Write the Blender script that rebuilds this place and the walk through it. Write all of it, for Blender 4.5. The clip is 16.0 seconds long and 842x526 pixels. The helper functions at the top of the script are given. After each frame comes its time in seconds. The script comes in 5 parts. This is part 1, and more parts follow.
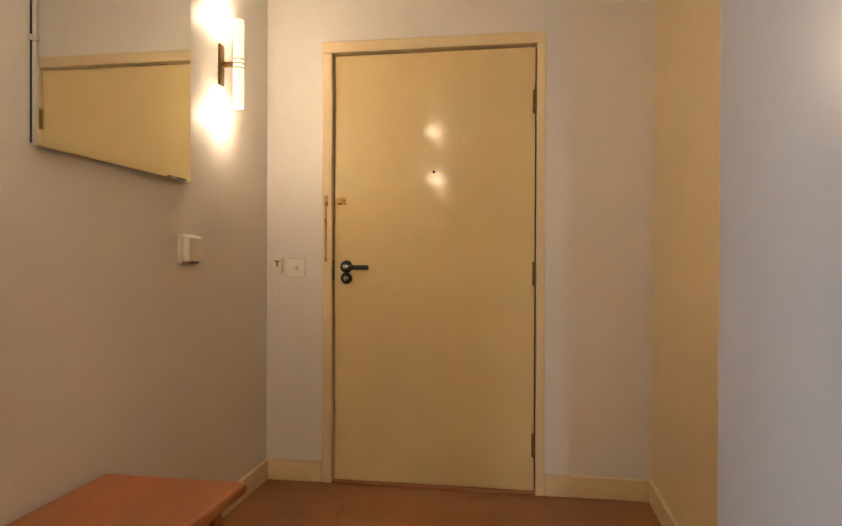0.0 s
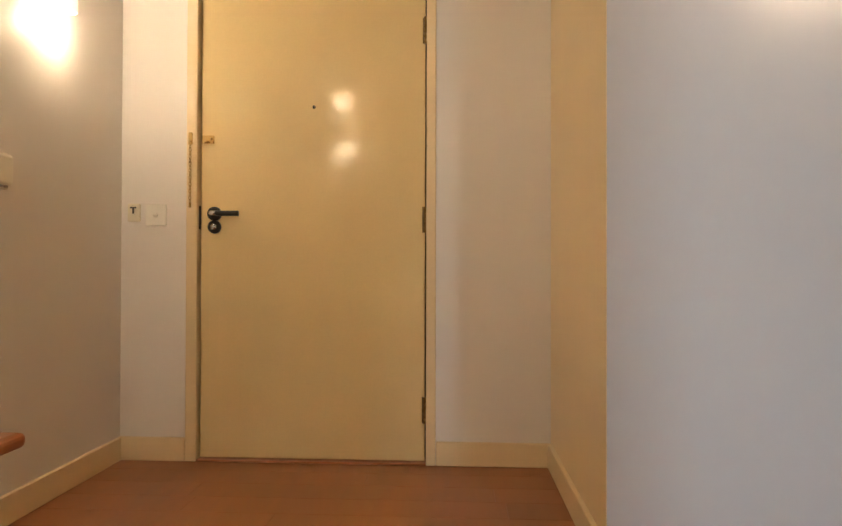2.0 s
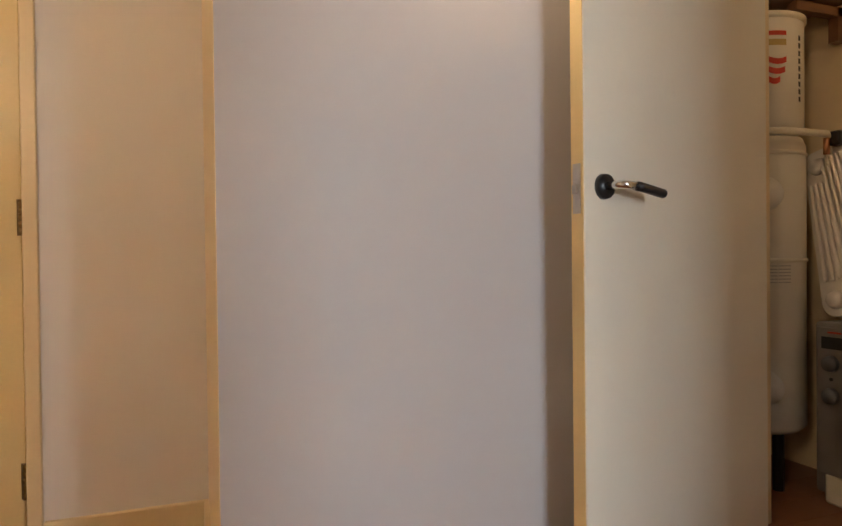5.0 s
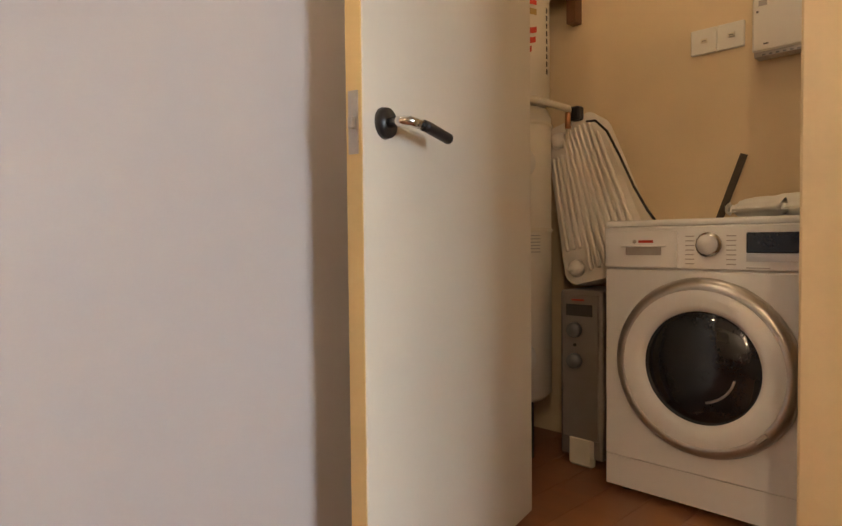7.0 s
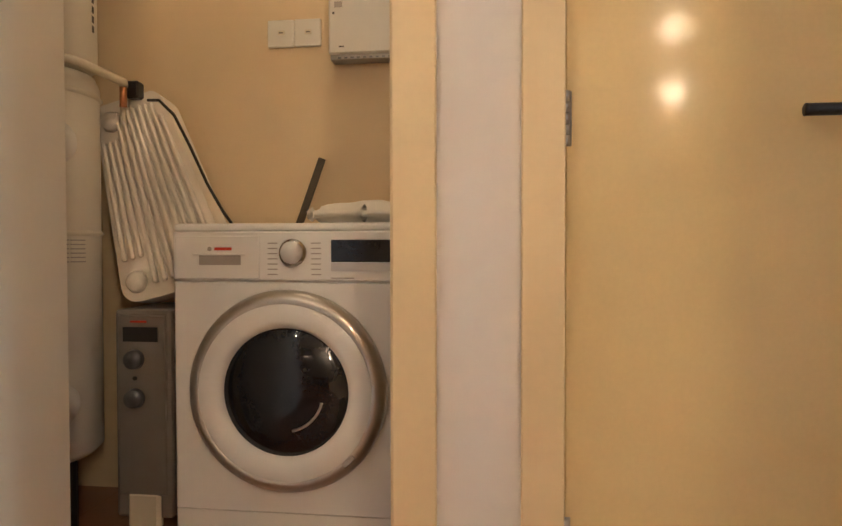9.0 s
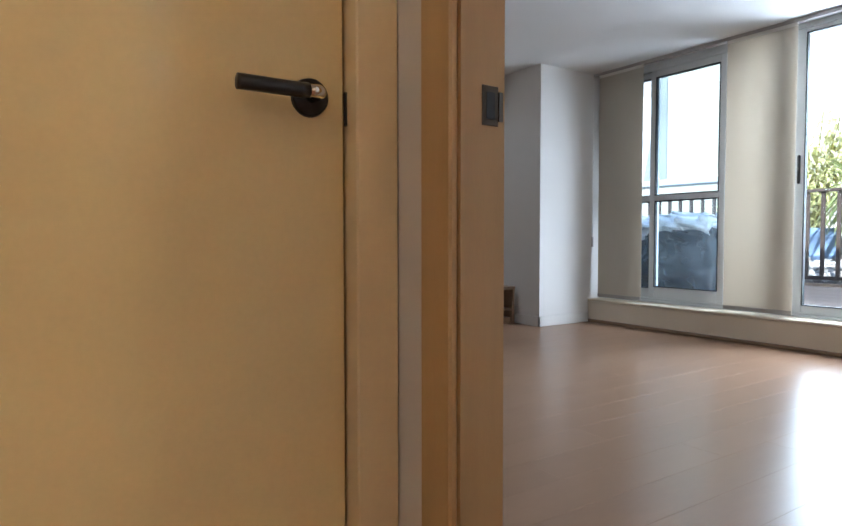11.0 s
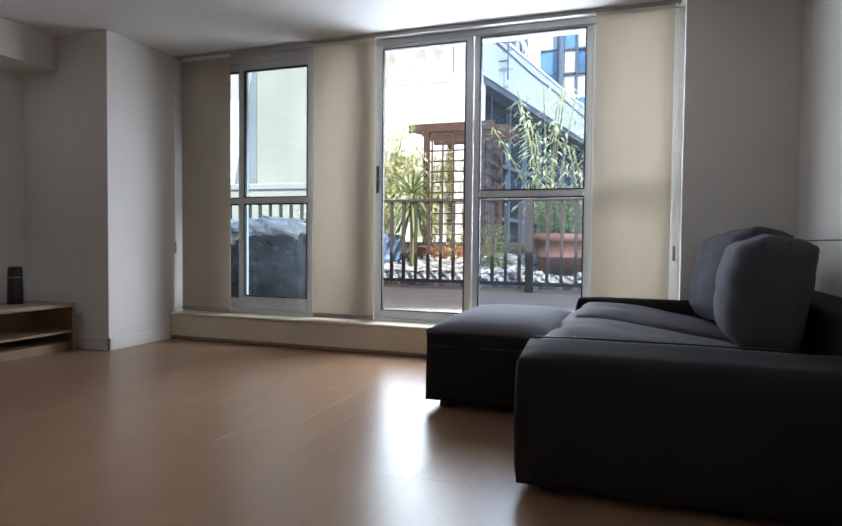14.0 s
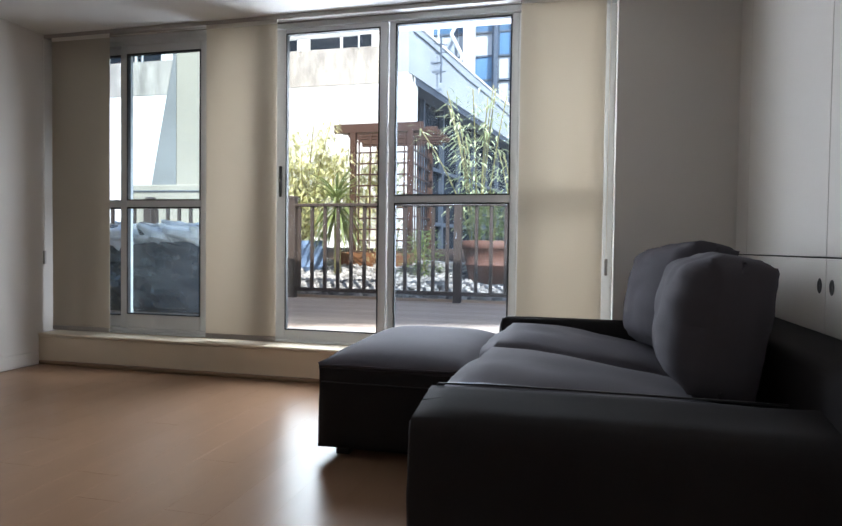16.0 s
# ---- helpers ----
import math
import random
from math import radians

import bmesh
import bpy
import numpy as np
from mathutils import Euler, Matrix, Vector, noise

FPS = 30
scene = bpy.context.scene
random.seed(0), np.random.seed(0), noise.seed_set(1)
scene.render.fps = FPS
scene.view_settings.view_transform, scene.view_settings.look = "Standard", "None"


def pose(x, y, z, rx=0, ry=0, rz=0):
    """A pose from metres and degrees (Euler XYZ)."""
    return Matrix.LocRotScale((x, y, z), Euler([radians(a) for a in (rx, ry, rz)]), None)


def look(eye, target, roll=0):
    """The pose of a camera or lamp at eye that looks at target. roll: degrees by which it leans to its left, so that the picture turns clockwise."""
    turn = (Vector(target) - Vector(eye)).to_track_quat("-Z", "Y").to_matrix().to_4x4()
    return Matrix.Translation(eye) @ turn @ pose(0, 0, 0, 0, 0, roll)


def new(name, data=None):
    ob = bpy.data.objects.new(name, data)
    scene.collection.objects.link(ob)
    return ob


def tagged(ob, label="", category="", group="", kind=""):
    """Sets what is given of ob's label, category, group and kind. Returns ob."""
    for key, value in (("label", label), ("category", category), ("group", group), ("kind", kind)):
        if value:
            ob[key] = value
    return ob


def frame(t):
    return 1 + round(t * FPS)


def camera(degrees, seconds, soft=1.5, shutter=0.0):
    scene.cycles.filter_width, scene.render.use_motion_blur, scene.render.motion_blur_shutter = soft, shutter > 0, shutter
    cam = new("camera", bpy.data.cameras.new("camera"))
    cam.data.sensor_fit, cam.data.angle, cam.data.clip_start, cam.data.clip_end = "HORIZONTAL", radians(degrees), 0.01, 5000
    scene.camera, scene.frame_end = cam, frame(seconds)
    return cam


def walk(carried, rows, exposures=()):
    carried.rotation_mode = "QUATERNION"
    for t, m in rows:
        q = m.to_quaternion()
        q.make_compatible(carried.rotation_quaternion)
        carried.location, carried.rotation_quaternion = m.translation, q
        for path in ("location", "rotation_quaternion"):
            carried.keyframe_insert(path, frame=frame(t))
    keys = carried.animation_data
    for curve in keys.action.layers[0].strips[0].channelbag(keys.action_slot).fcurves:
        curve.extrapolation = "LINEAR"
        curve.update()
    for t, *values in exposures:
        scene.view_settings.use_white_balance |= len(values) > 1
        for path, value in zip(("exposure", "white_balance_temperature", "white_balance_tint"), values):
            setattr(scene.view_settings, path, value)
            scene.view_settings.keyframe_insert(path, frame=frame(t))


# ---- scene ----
cam = camera(68.38, 16.0)
PATH = [
    (0, (1.225, -2.902, 1.080), (0.915, -0.927, 1.070), 0.20),
    (0.5, (1.248, -2.866, 0.971), (0.944, -0.889, 0.965), 0.11),
    (1, (1.335, -2.732, 0.901), (1.046, -0.753, 0.906), 0.06),
    (1.5, (1.407, -2.622, 0.890), (1.168, -0.636, 0.884), 0.06),
    (2, (1.417, -2.581, 0.815), (1.314, -0.584, 0.833), 0.14),
    (2.5, (1.441, -2.476, 0.812), (1.571, -0.480, 0.853), -0.24),
    (3, (1.423, -2.403, 0.890), (1.837, -0.446, 0.875), 0.19),
    (3.2, (1.468, -2.363, 0.867), (1.951, -0.422, 0.874), 0.27),
    (5.3, (1.792, -2.124, 0.889), (2.575, -0.284, 0.852), -0.56),
    (5.5, (1.798, -2.096, 0.888), (2.666, -0.296, 0.834), -0.27),
    (6, (1.780, -2.016, 0.840), (2.898, -0.359, 0.774), -0.13),
    (6.5, (1.807, -1.924, 0.831), (3.104, -0.402, 0.760), -0.37),
    (7, (1.901, -1.830, 0.820), (3.307, -0.408, 0.753), -0.58),
    (7.5, (2.024, -1.727, 0.835), (3.514, -0.394, 0.773), -0.78),
    (8, (2.106, -1.701, 0.833), (3.733, -0.539, 0.768), -0.45),
    (8.2, (2.141, -1.661, 0.835), (3.882, -0.678, 0.765), -0.35),
    (8.5, (2.169, -1.656, 0.830), (4.042, -0.958, 0.762), -0.22),
    (9, (2.200, -1.662, 0.813), (4.185, -1.423, 0.769), -0.09),
    (9.5, (2.263, -1.751, 0.813), (4.263, -1.768, 0.767), -0.23),
    (10, (2.340, -1.772, 0.828), (4.278, -2.256, 0.743), -1.03),
    (10.2, (2.373, -1.808, 0.832), (4.276, -2.417, 0.749), -0.89),
    (12.3, (2.706, -2.177, 0.895), (3.787, -3.858, 0.807), 0.61),
    (12.5, (2.715, -2.228, 0.905), (3.743, -3.941, 0.820), 0.52),
    (13, (2.780, -2.294, 0.893), (3.695, -4.071, 0.817), 0.61),
    (13.5, (2.813, -2.364, 0.866), (3.542, -4.225, 0.794), 0.69),
    (14, (2.857, -2.440, 0.872), (3.533, -4.320, 0.803), 0.56),
    (14.5, (2.887, -2.495, 0.889), (3.533, -4.387, 0.829), 0.63),
    (15, (2.868, -2.609, 0.901), (3.468, -4.516, 0.844), 0.63),
    (15.5, (2.861, -2.824, 0.910), (3.383, -4.754, 0.856), 0.67),
    (16, (2.847, -2.996, 0.923), (3.331, -4.936, 0.868), 0.75),
]
EXPOSURES = [(0.0, 1.45, 6050, 7), (1.0, 1.5, 6000, 6), (2.0, 1.75, 5950, 5), (3.0, 1.7, 6000, 7), (5.5, 1.65, 6300, 11), (7.5, 2.05, 6450, 12), (8.5, 2.22, 6150, 11), (9.0, 2.27, 5950, 10),
             (9.5, 2.2, 5750, 8), (10.2, 2.1, 5600, 7), (12.3, 1.38, 5400, 10), (13.0, 1.28, 5600, 10), (14.5, 1.12, 6050, 12), (16.0, 1.08, 6150, 12)]
walk(cam, [(t, look(eye, target, roll)) for t, eye, target, roll in PATH], EXPOSURES)

# ---- world and sun ----
SUN_AZ, SUN_EL = 28.0, 47.0          # degrees: azimuth from +y towards -x, and height
world = bpy.data.worlds.new("sky")
world.use_nodes = True
scene.world = world
wn = world.node_tree
sky = wn.nodes.new("ShaderNodeTexSky")
sky.sky_type = "NISHITA"
sky.sun_disc = False
sky.sun_elevation = radians(SUN_EL)
sky.sun_rotation = radians(-SUN_AZ)
wn.links.new(sky.outputs[0], wn.nodes["Background"].inputs[0])
wn.nodes["Background"].inputs[1].default_value = 0.15

sun_data = bpy.data.lights.new("sun", "SUN")
sun_data.energy, sun_data.angle, sun_data.color = 5.0, radians(0.5), (1.0, 0.95, 0.88)
sun = new("sun", sun_data)
sa, se = radians(SUN_AZ), radians(SUN_EL)
sun_from = Vector((-math.sin(sa) * math.cos(se), math.cos(sa) * math.cos(se), math.sin(se)))
sun.matrix_world = look(sun_from * 40, (0, 0, 0))

# light of the sky and the sunlit yard in the window opening
sky_data = bpy.data.lights.new("window_sky", "AREA")
sky_data.shape, sky_data.size, sky_data.size_y = "RECTANGLE", 2.9, 1.9
sky_data.energy, sky_data.color = 118.0, (0.86, 0.93, 1.0)
window_sky = new("window_sky", sky_data)
window_sky.matrix_world = look((3.85, -8.0, 1.50), (3.10, -5.45, 0.10))


# ---- materials ----
def mat(name, color, rough=0.6, metal=0.0, var=0.08, scale=6.0, bump=0.05, fine=180.0, coat=0.0,
        island=0.0, obj_rand=0.0, stretch=None, tint=None, spec=0.5, rvar=0.15):
    """Painted, plastic, metal or stone surface: two scales of noise in colour and roughness, fine bump."""
    m = bpy.data.materials.new(name)
    m.use_nodes = True
    nt = m.node_tree
    b = nt.nodes["Principled BSDF"]
    b.inputs["Metallic"].default_value = metal
    b.inputs["Coat Weight"].default_value = coat
    b.inputs["Coat Roughness"].default_value = 0.12
    b.inputs["Specular IOR Level"].default_value = spec
    geo = nt.nodes.new("ShaderNodeNewGeometry")
    src = geo.outputs["Position"]
    if stretch:
        mp = nt.nodes.new("ShaderNodeMapping")
        mp.inputs["Scale"].default_value = stretch
        nt.links.new(src, mp.inputs["Vector"])
        src = mp.outputs[0]
    n1 = nt.nodes.new("ShaderNodeTexNoise")
    n1.inputs["Scale"].default_value = scale
    n1.inputs["Detail"].default_value = 5.0
    n2 = nt.nodes.new("ShaderNodeTexNoise")
    n2.inputs["Scale"].default_value = fine
    n2.inputs["Detail"].default_value = 3.0
    nt.links.new(src, n1.inputs["Vector"])
    nt.links.new(src, n2.inputs["Vector"])
    mix = nt.nodes.new("ShaderNodeMix")
    mix.data_type = "RGBA"
    lo = [max(0.0, c * (1 - var)) for c in color]
    hi = [min(1.0, c * (1 + var)) for c in (tint or color)]
    mix.inputs[6].default_value = (*lo, 1)
    mix.inputs[7].default_value = (*hi, 1)
    add = nt.nodes.new("ShaderNodeMath")
    add.operation = "MULTIPLY_ADD"
    nt.links.new(n2.outputs[0], add.inputs[0])
    add.inputs[1].default_value = 0.35
    nt.links.new(n1.outputs[0], add.inputs[2])
    last = add.outputs[0]
    if obj_rand:
        info = nt.nodes.new("ShaderNodeObjectInfo")
        a2 = nt.nodes.new("ShaderNodeMath")
        a2.operation = "MULTIPLY_ADD"
        nt.links.new(info.outputs["Random"], a2.inputs[0])
        a2.inputs[1].default_value = obj_rand
        nt.links.new(last, a2.inputs[2])
        last = a2.outputs[0]
    if island:
        a3 = nt.nodes.new("ShaderNodeMath")
        a3.operation = "MULTIPLY_ADD"
        nt.links.new(geo.outputs["Random Per Island"], a3.inputs[0])
        a3.inputs[1].default_value = island
        nt.links.new(last, a3.inputs[2])
        last = a3.outputs[0]
    rng = nt.nodes.new("ShaderNodeMapRange")
    rng.inputs["From Min"].default_value = 0.35
    rng.inputs["From Max"].default_value = 0.95 + (obj_rand + island) * 0.8
    nt.links.new(last, rng.inputs["Value"])
    nt.links.new(rng.outputs[0], mix.inputs[0])
    nt.links.new(mix.outputs[2], b.inputs["Base Color"])
    rr = nt.nodes.new("ShaderNodeMapRange")
    rr.inputs["To Min"].default_value = max(0.03, rough * (1 - rvar))
    rr.inputs["To Max"].default_value = min(1.0, rough * (1 + rvar))
    nt.links.new(n1.outputs[0], rr.inputs["Value"])
    nt.links.new(rr.outputs[0], b.inputs["Roughness"])
    if bump:
        bp = nt.nodes.new("ShaderNodeBump")
        bp.inputs["Strength"].default_value = bump
        bp.inputs["Distance"].default_value = 0.002
        nt.links.new(last if not (obj_rand or island) else add.outputs[0], bp.inputs["Height"])
        nt.links.new(bp.outputs[0], b.inputs["Normal"])
    return m


def emitter(name, color, strength):
    m = bpy.data.materials.new(name)
    m.use_nodes = True
    b = m.node_tree.nodes["Principled BSDF"]
    b.inputs["Base Color"].default_value = (0.85, 0.82, 0.76, 1)
    b.inputs["Emission Color"].default_value = (*color, 1)
    b.inputs["Emission Strength"].default_value = strength
    return m


def glass(name, tint=(0.97, 0.99, 0.98), haze=0.0):
    m = bpy.data.materials.new(name)
    m.use_nodes = True
    nt = m.node_tree
    nt.nodes.remove(nt.nodes["Principled BSDF"])
    out = nt.nodes["Material Output"]
    tr = nt.nodes.new("ShaderNodeBsdfTransparent")
    tr.inputs[0].default_value = (*tint, 1)
    gl = nt.nodes.new("ShaderNodeBsdfGlossy")
    gl.inputs["Roughness"].default_value = 0.02
    fr = nt.nodes.new("ShaderNodeFresnel")
    fr.inputs["IOR"].default_value = 1.45
    mx = nt.nodes.new("ShaderNodeMixShader")
    nt.links.new(fr.outputs[0], mx.inputs[0])
    nt.links.new(tr.outputs[0], mx.inputs[1])
    nt.links.new(gl.outputs[0], mx.inputs[2])
    last = mx
    if haze:
        df = nt.nodes.new("ShaderNodeBsdfTranslucent")
        df.inputs[0].default_value = (0.75, 0.82, 0.9, 1)
        ns = nt.nodes.new("ShaderNodeTexNoise")
        ns.inputs["Scale"].default_value = 5.0
        ns.inputs["Detail"].default_value = 6.0
        ge = nt.nodes.new("ShaderNodeNewGeometry")
        nt.links.new(ge.outputs["Position"], ns.inputs["Vector"])
        mr = nt.nodes.new("ShaderNodeMapRange")
        mr.inputs["From Min"].default_value = 0.3
        mr.inputs["From Max"].default_value = 0.75
        mr.inputs["To Min"].default_value = haze * 0.4
        mr.inputs["To Max"].default_value = haze * 1.6
        nt.links.new(ns.outputs[0], mr.inputs["Value"])
        m2 = nt.nodes.new("ShaderNodeMixShader")
        nt.links.new(mr.outputs[0], m2.inputs[0])
        nt.links.new(mx.outputs[0], m2.inputs[1])
        nt.links.new(df.outputs[0], m2.inputs[2])
        last = m2
    nt.links.new(last.outputs[0], out.inputs[0])
    return m


def fabric_blind(name):
    """Woven blind cloth that lets some daylight through."""
    m = bpy.data.materials.new(name)
    m.use_nodes = True
    nt = m.node_tree
    nt.nodes.remove(nt.nodes["Principled BSDF"])
    out = nt.nodes["Material Output"]
    ge = nt.nodes.new("ShaderNodeNewGeometry")
    mp = nt.nodes.new("ShaderNodeMapping")
    mp.inputs["Scale"].default_value = (60, 60, 400)
    nt.links.new(ge.outputs["Position"], mp.inputs["Vector"])
    ns = nt.nodes.new("ShaderNodeTexNoise")
    ns.inputs["Scale"].default_value = 3.0
    nt.links.new(mp.outputs[0], ns.inputs["Vector"])
    mx = nt.nodes.new("ShaderNodeMix")
    mx.data_type = "RGBA"
    mx.inputs[6].default_value = (0.53, 0.478, 0.40, 1)
    mx.inputs[7].default_value = (0.65, 0.588, 0.497, 1)
    nt.links.new(ns.outputs[0], mx.inputs[0])
    df = nt.nodes.new("ShaderNodeBsdfDiffuse")
    tl = nt.nodes.new("ShaderNodeBsdfTranslucent")
    nt.links.new(mx.outputs[2], df.inputs[0])
    nt.links.new(mx.outputs[2], tl.inputs[0])
    ms = nt.nodes.new("ShaderNodeMixShader")
    ms.inputs[0].default_value = 0.50
    nt.links.new(df.outputs[0], ms.inputs[1])
    nt.links.new(tl.outputs[0], ms.inputs[2])
    nt.links.new(ms.outputs[0], out.inputs[0])
    return m


def leaf_mat(name, color, tint):
    m = mat(name, color, rough=0.5, var=0.25, scale=3.0, bump=0.0, island=0.6, tint=tint)
    nt = m.node_tree
    b = nt.nodes["Principled BSDF"]
    out = nt.nodes["Material Output"]
    tl = nt.nodes.new("ShaderNodeBsdfTranslucent")
    tl.inputs[0].default_value = (*tint, 1)
    ms = nt.nodes.new("ShaderNodeMixShader")
    ms.inputs[0].default_value = 0.35
    nt.links.new(b.outputs[0], ms.inputs[1])
    nt.links.new(tl.outputs[0], ms.inputs[2])
    nt.links.new(ms.outputs[0], out.inputs[0])
    return m


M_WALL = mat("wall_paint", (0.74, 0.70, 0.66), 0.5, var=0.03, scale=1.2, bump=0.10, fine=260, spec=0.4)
# Hall wall paint mixed darker to stand for the weaker light on one wall.
M_DIMWALL = mat("wall_paint_dimmed", (0.525, 0.49, 0.48), 0.5, var=0.035, scale=1.4, bump=0.12, fine=240, spec=0.4)
M_LIVING = mat("living_wall_paint", (0.66, 0.62, 0.57), 0.6, var=0.04, scale=1.2, bump=0.08, fine=260, spec=0.3)
M_CLOSET = mat("closet_wall_paint", (0.76, 0.60, 0.38), 0.6, var=0.06, scale=2.5, bump=0.1, fine=200)
# Dark tone for unseen walls, so that little light bounces back.
M_FARWALL = mat("bounce_cut_paint", (0.20, 0.18, 0.165), 0.6, var=0.05, scale=1.2, bump=0.08, fine=260)
M_CEIL = mat("ceiling_paint", (0.72, 0.70, 0.67), 0.8, var=0.03, scale=1.0, bump=0.05)
M_DOOR = mat("cream_gloss_paint", (0.72, 0.565, 0.295), 0.11, var=0.06, scale=2.5, bump=0.18, fine=100, spec=0.15)
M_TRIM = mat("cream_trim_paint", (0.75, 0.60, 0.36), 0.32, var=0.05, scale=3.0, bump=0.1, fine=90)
# Cream trim with the doorway's shade put into the colour.
M_SHADETRIM = mat("shaded_trim_paint", (0.48, 0.31, 0.14), 0.35, var=0.10, scale=3.0, bump=0.1, fine=90, stretch=(6, 6, 0.6))
M_LEAF = mat("closet_door_paint", (0.74, 0.69, 0.58), 0.38, var=0.03, scale=2.0, bump=0.1, fine=80)
M_SILL = mat("sill_paint", (0.72, 0.62, 0.47), 0.4, var=0.05, scale=3.0)
M_HALLFLOOR = mat("red_brown_wood", (0.30, 0.12, 0.05), 0.35, var=0.2, scale=3.0, stretch=(8, 1, 1), obj_rand=0.4)
M_PLANK = mat("laminate_oak", (0.25, 0.150, 0.090), 0.29, rvar=0.02, spec=0.17, var=0.05, scale=2.0, fine=24, stretch=(4, 0.8, 1),
              obj_rand=0.30, bump=0.0, tint=(0.275, 0.165, 0.10))
M_BENCH = mat("orange_pine", (0.32, 0.105, 0.037), 0.3, var=0.2, scale=3.0, stretch=(9, 1, 4), bump=0.04)
M_BLACK = mat("black_plastic", (0.012, 0.012, 0.013), 0.35, var=0.2, scale=20, bump=0.03)
M_CHROME = mat("chrome", (0.75, 0.74, 0.72), 0.12, 1.0, var=0.05, scale=10, bump=0.0)
M_STEEL = mat("brushed_steel", (0.48, 0.46, 0.43), 0.38, 1.0, var=0.15, scale=30, bump=0.05)
M_STRIKE = mat("tarnished_strike", (0.10, 0.08, 0.06), 0.45, 0.8, var=0.2, scale=30, bump=0.05)
M_BRASS = mat("brass", (0.48, 0.32, 0.12), 0.28, 1.0, var=0.15, scale=30, bump=0.03)
M_OLDBRASS = mat("aged_brass", (0.26, 0.17, 0.07), 0.35, 1.0, var=0.2, scale=30, bump=0.03)
M_WPLASTIC = mat("white_plastic", (0.78, 0.75, 0.68), 0.35, var=0.03, scale=8, bump=0.02)
M_CPLASTIC = mat("cream_plastic", (0.72, 0.66, 0.52), 0.4, var=0.05, scale=8, bump=0.03)
M_MIRROR = mat("mirror_silver", (0.86, 0.87, 0.85), 0.03, 1.0, var=0.0, scale=1, bump=0.0)
M_APPL = mat("white_enamel", (0.80, 0.79, 0.76), 0.22, var=0.02, scale=4, bump=0.0)
M_SILVER = mat("silver_plastic", (0.55, 0.52, 0.48), 0.3, 0.85, var=0.06, scale=12, bump=0.02)
M_DARKGLASS = mat("dark_door_glass", (0.012, 0.014, 0.018), 0.06, var=0.2, scale=6, bump=0.0)
M_DARK = mat("dark_void", (0.02, 0.018, 0.016), 0.7, var=0.2, scale=5)
M_RAD = mat("radiator_paint", (0.76, 0.70, 0.62), 0.3, var=0.04, scale=6, bump=0.03)
M_HEATER = mat("grey_heater_plastic", (0.27, 0.24, 0.215), 0.35, 0.3, var=0.08, scale=10)
M_KNOB = mat("dark_knob_plastic", (0.13, 0.13, 0.14), 0.3, 0.4, var=0.1, scale=20)
M_GREYPL = mat("grey_plastic", (0.36, 0.33, 0.30), 0.4, var=0.08, scale=10)
M_TANK = mat("tank_enamel", (0.72, 0.67, 0.56), 0.35, var=0.05, scale=4)
M_RED = mat("red_print", (0.55, 0.04, 0.02), 0.5, var=0.08)
M_OCHRE = mat("ochre_print", (0.40, 0.28, 0.08), 0.5, var=0.08)
M_INK = mat("dark_print", (0.04, 0.035, 0.03), 0.6, var=0.1)
M_COPPER = mat("copper_pipe", (0.62, 0.30, 0.16), 0.35, 1.0, var=0.2, scale=20)
M_BROWN = mat("brown_wood_shelf", (0.16, 0.07, 0.03), 0.5, var=0.25, scale=5, stretch=(1, 7, 7))
# One charcoal cloth in two tones: shaded sides here, window-lit tops below.
M_SOFA = mat("charcoal_cloth_shaded", (0.018, 0.016, 0.0165), 0.92, var=0.22, scale=3.0, bump=0.5, fine=420, spec=0.15)
M_SOFALIT = mat("charcoal_cloth_lit", (0.068, 0.063, 0.072), 0.92, var=0.25, scale=2.5, bump=0.5, fine=420, spec=0.15)
M_OAK = mat("light_oak_veneer", (0.28, 0.185, 0.112), 0.45, var=0.15, scale=3, stretch=(4, 1, 9), bump=0.05)
M_ALU = mat("white_aluminium", (0.62, 0.63, 0.63), 0.4, 0.1, var=0.04, scale=6)
M_RUBBER = mat("rubber_gasket", (0.015, 0.015, 0.016), 0.6)
M_BLIND = fabric_blind("blind_cloth")
M_GLASS = glass("window_glass")
M_GLASS2 = glass("dusty_window_glass", (0.90, 0.96, 1.0), 0.002)
M_GLASS3 = glass("misted_window_glass", (0.86, 0.94, 0.96), 0.016)
M_FACADE = mat("dark_facade_glass", (0.010, 0.014, 0.020), 0.25, var=0.4, scale=0.4, bump=0.0, spec=0.15)
M_DECK = mat("weathered_deck", (0.42, 0.30, 0.225), 0.7, var=0.25, scale=4, stretch=(1, 8, 8), obj_rand=0.5, bump=0.3, fine=60)
M_RAIL = mat("weathered_rail_wood", (0.048, 0.033, 0.026), 0.65, var=0.25, scale=4, stretch=(7, 7, 1), obj_rand=0.4, bump=0.3, fine=60)
M_PERG = mat("red_cedar", (0.058, 0.024, 0.013), 0.6, var=0.25, scale=4, stretch=(2, 7, 7), obj_rand=0.3, bump=0.2, fine=60)
M_STONE = mat("pebbles", (0.085, 0.08, 0.075), 0.7, var=0.5, scale=9, island=1.2, tint=(0.28, 0.265, 0.25), bump=0.3, fine=60)
M_TERRA = mat("terracotta", (0.13, 0.058, 0.038), 0.7, var=0.15, scale=5, bump=0.2, fine=60)
M_BLUEPOT = mat("blue_grey_glaze", (0.13, 0.19, 0.30), 0.45, var=0.15, scale=5)
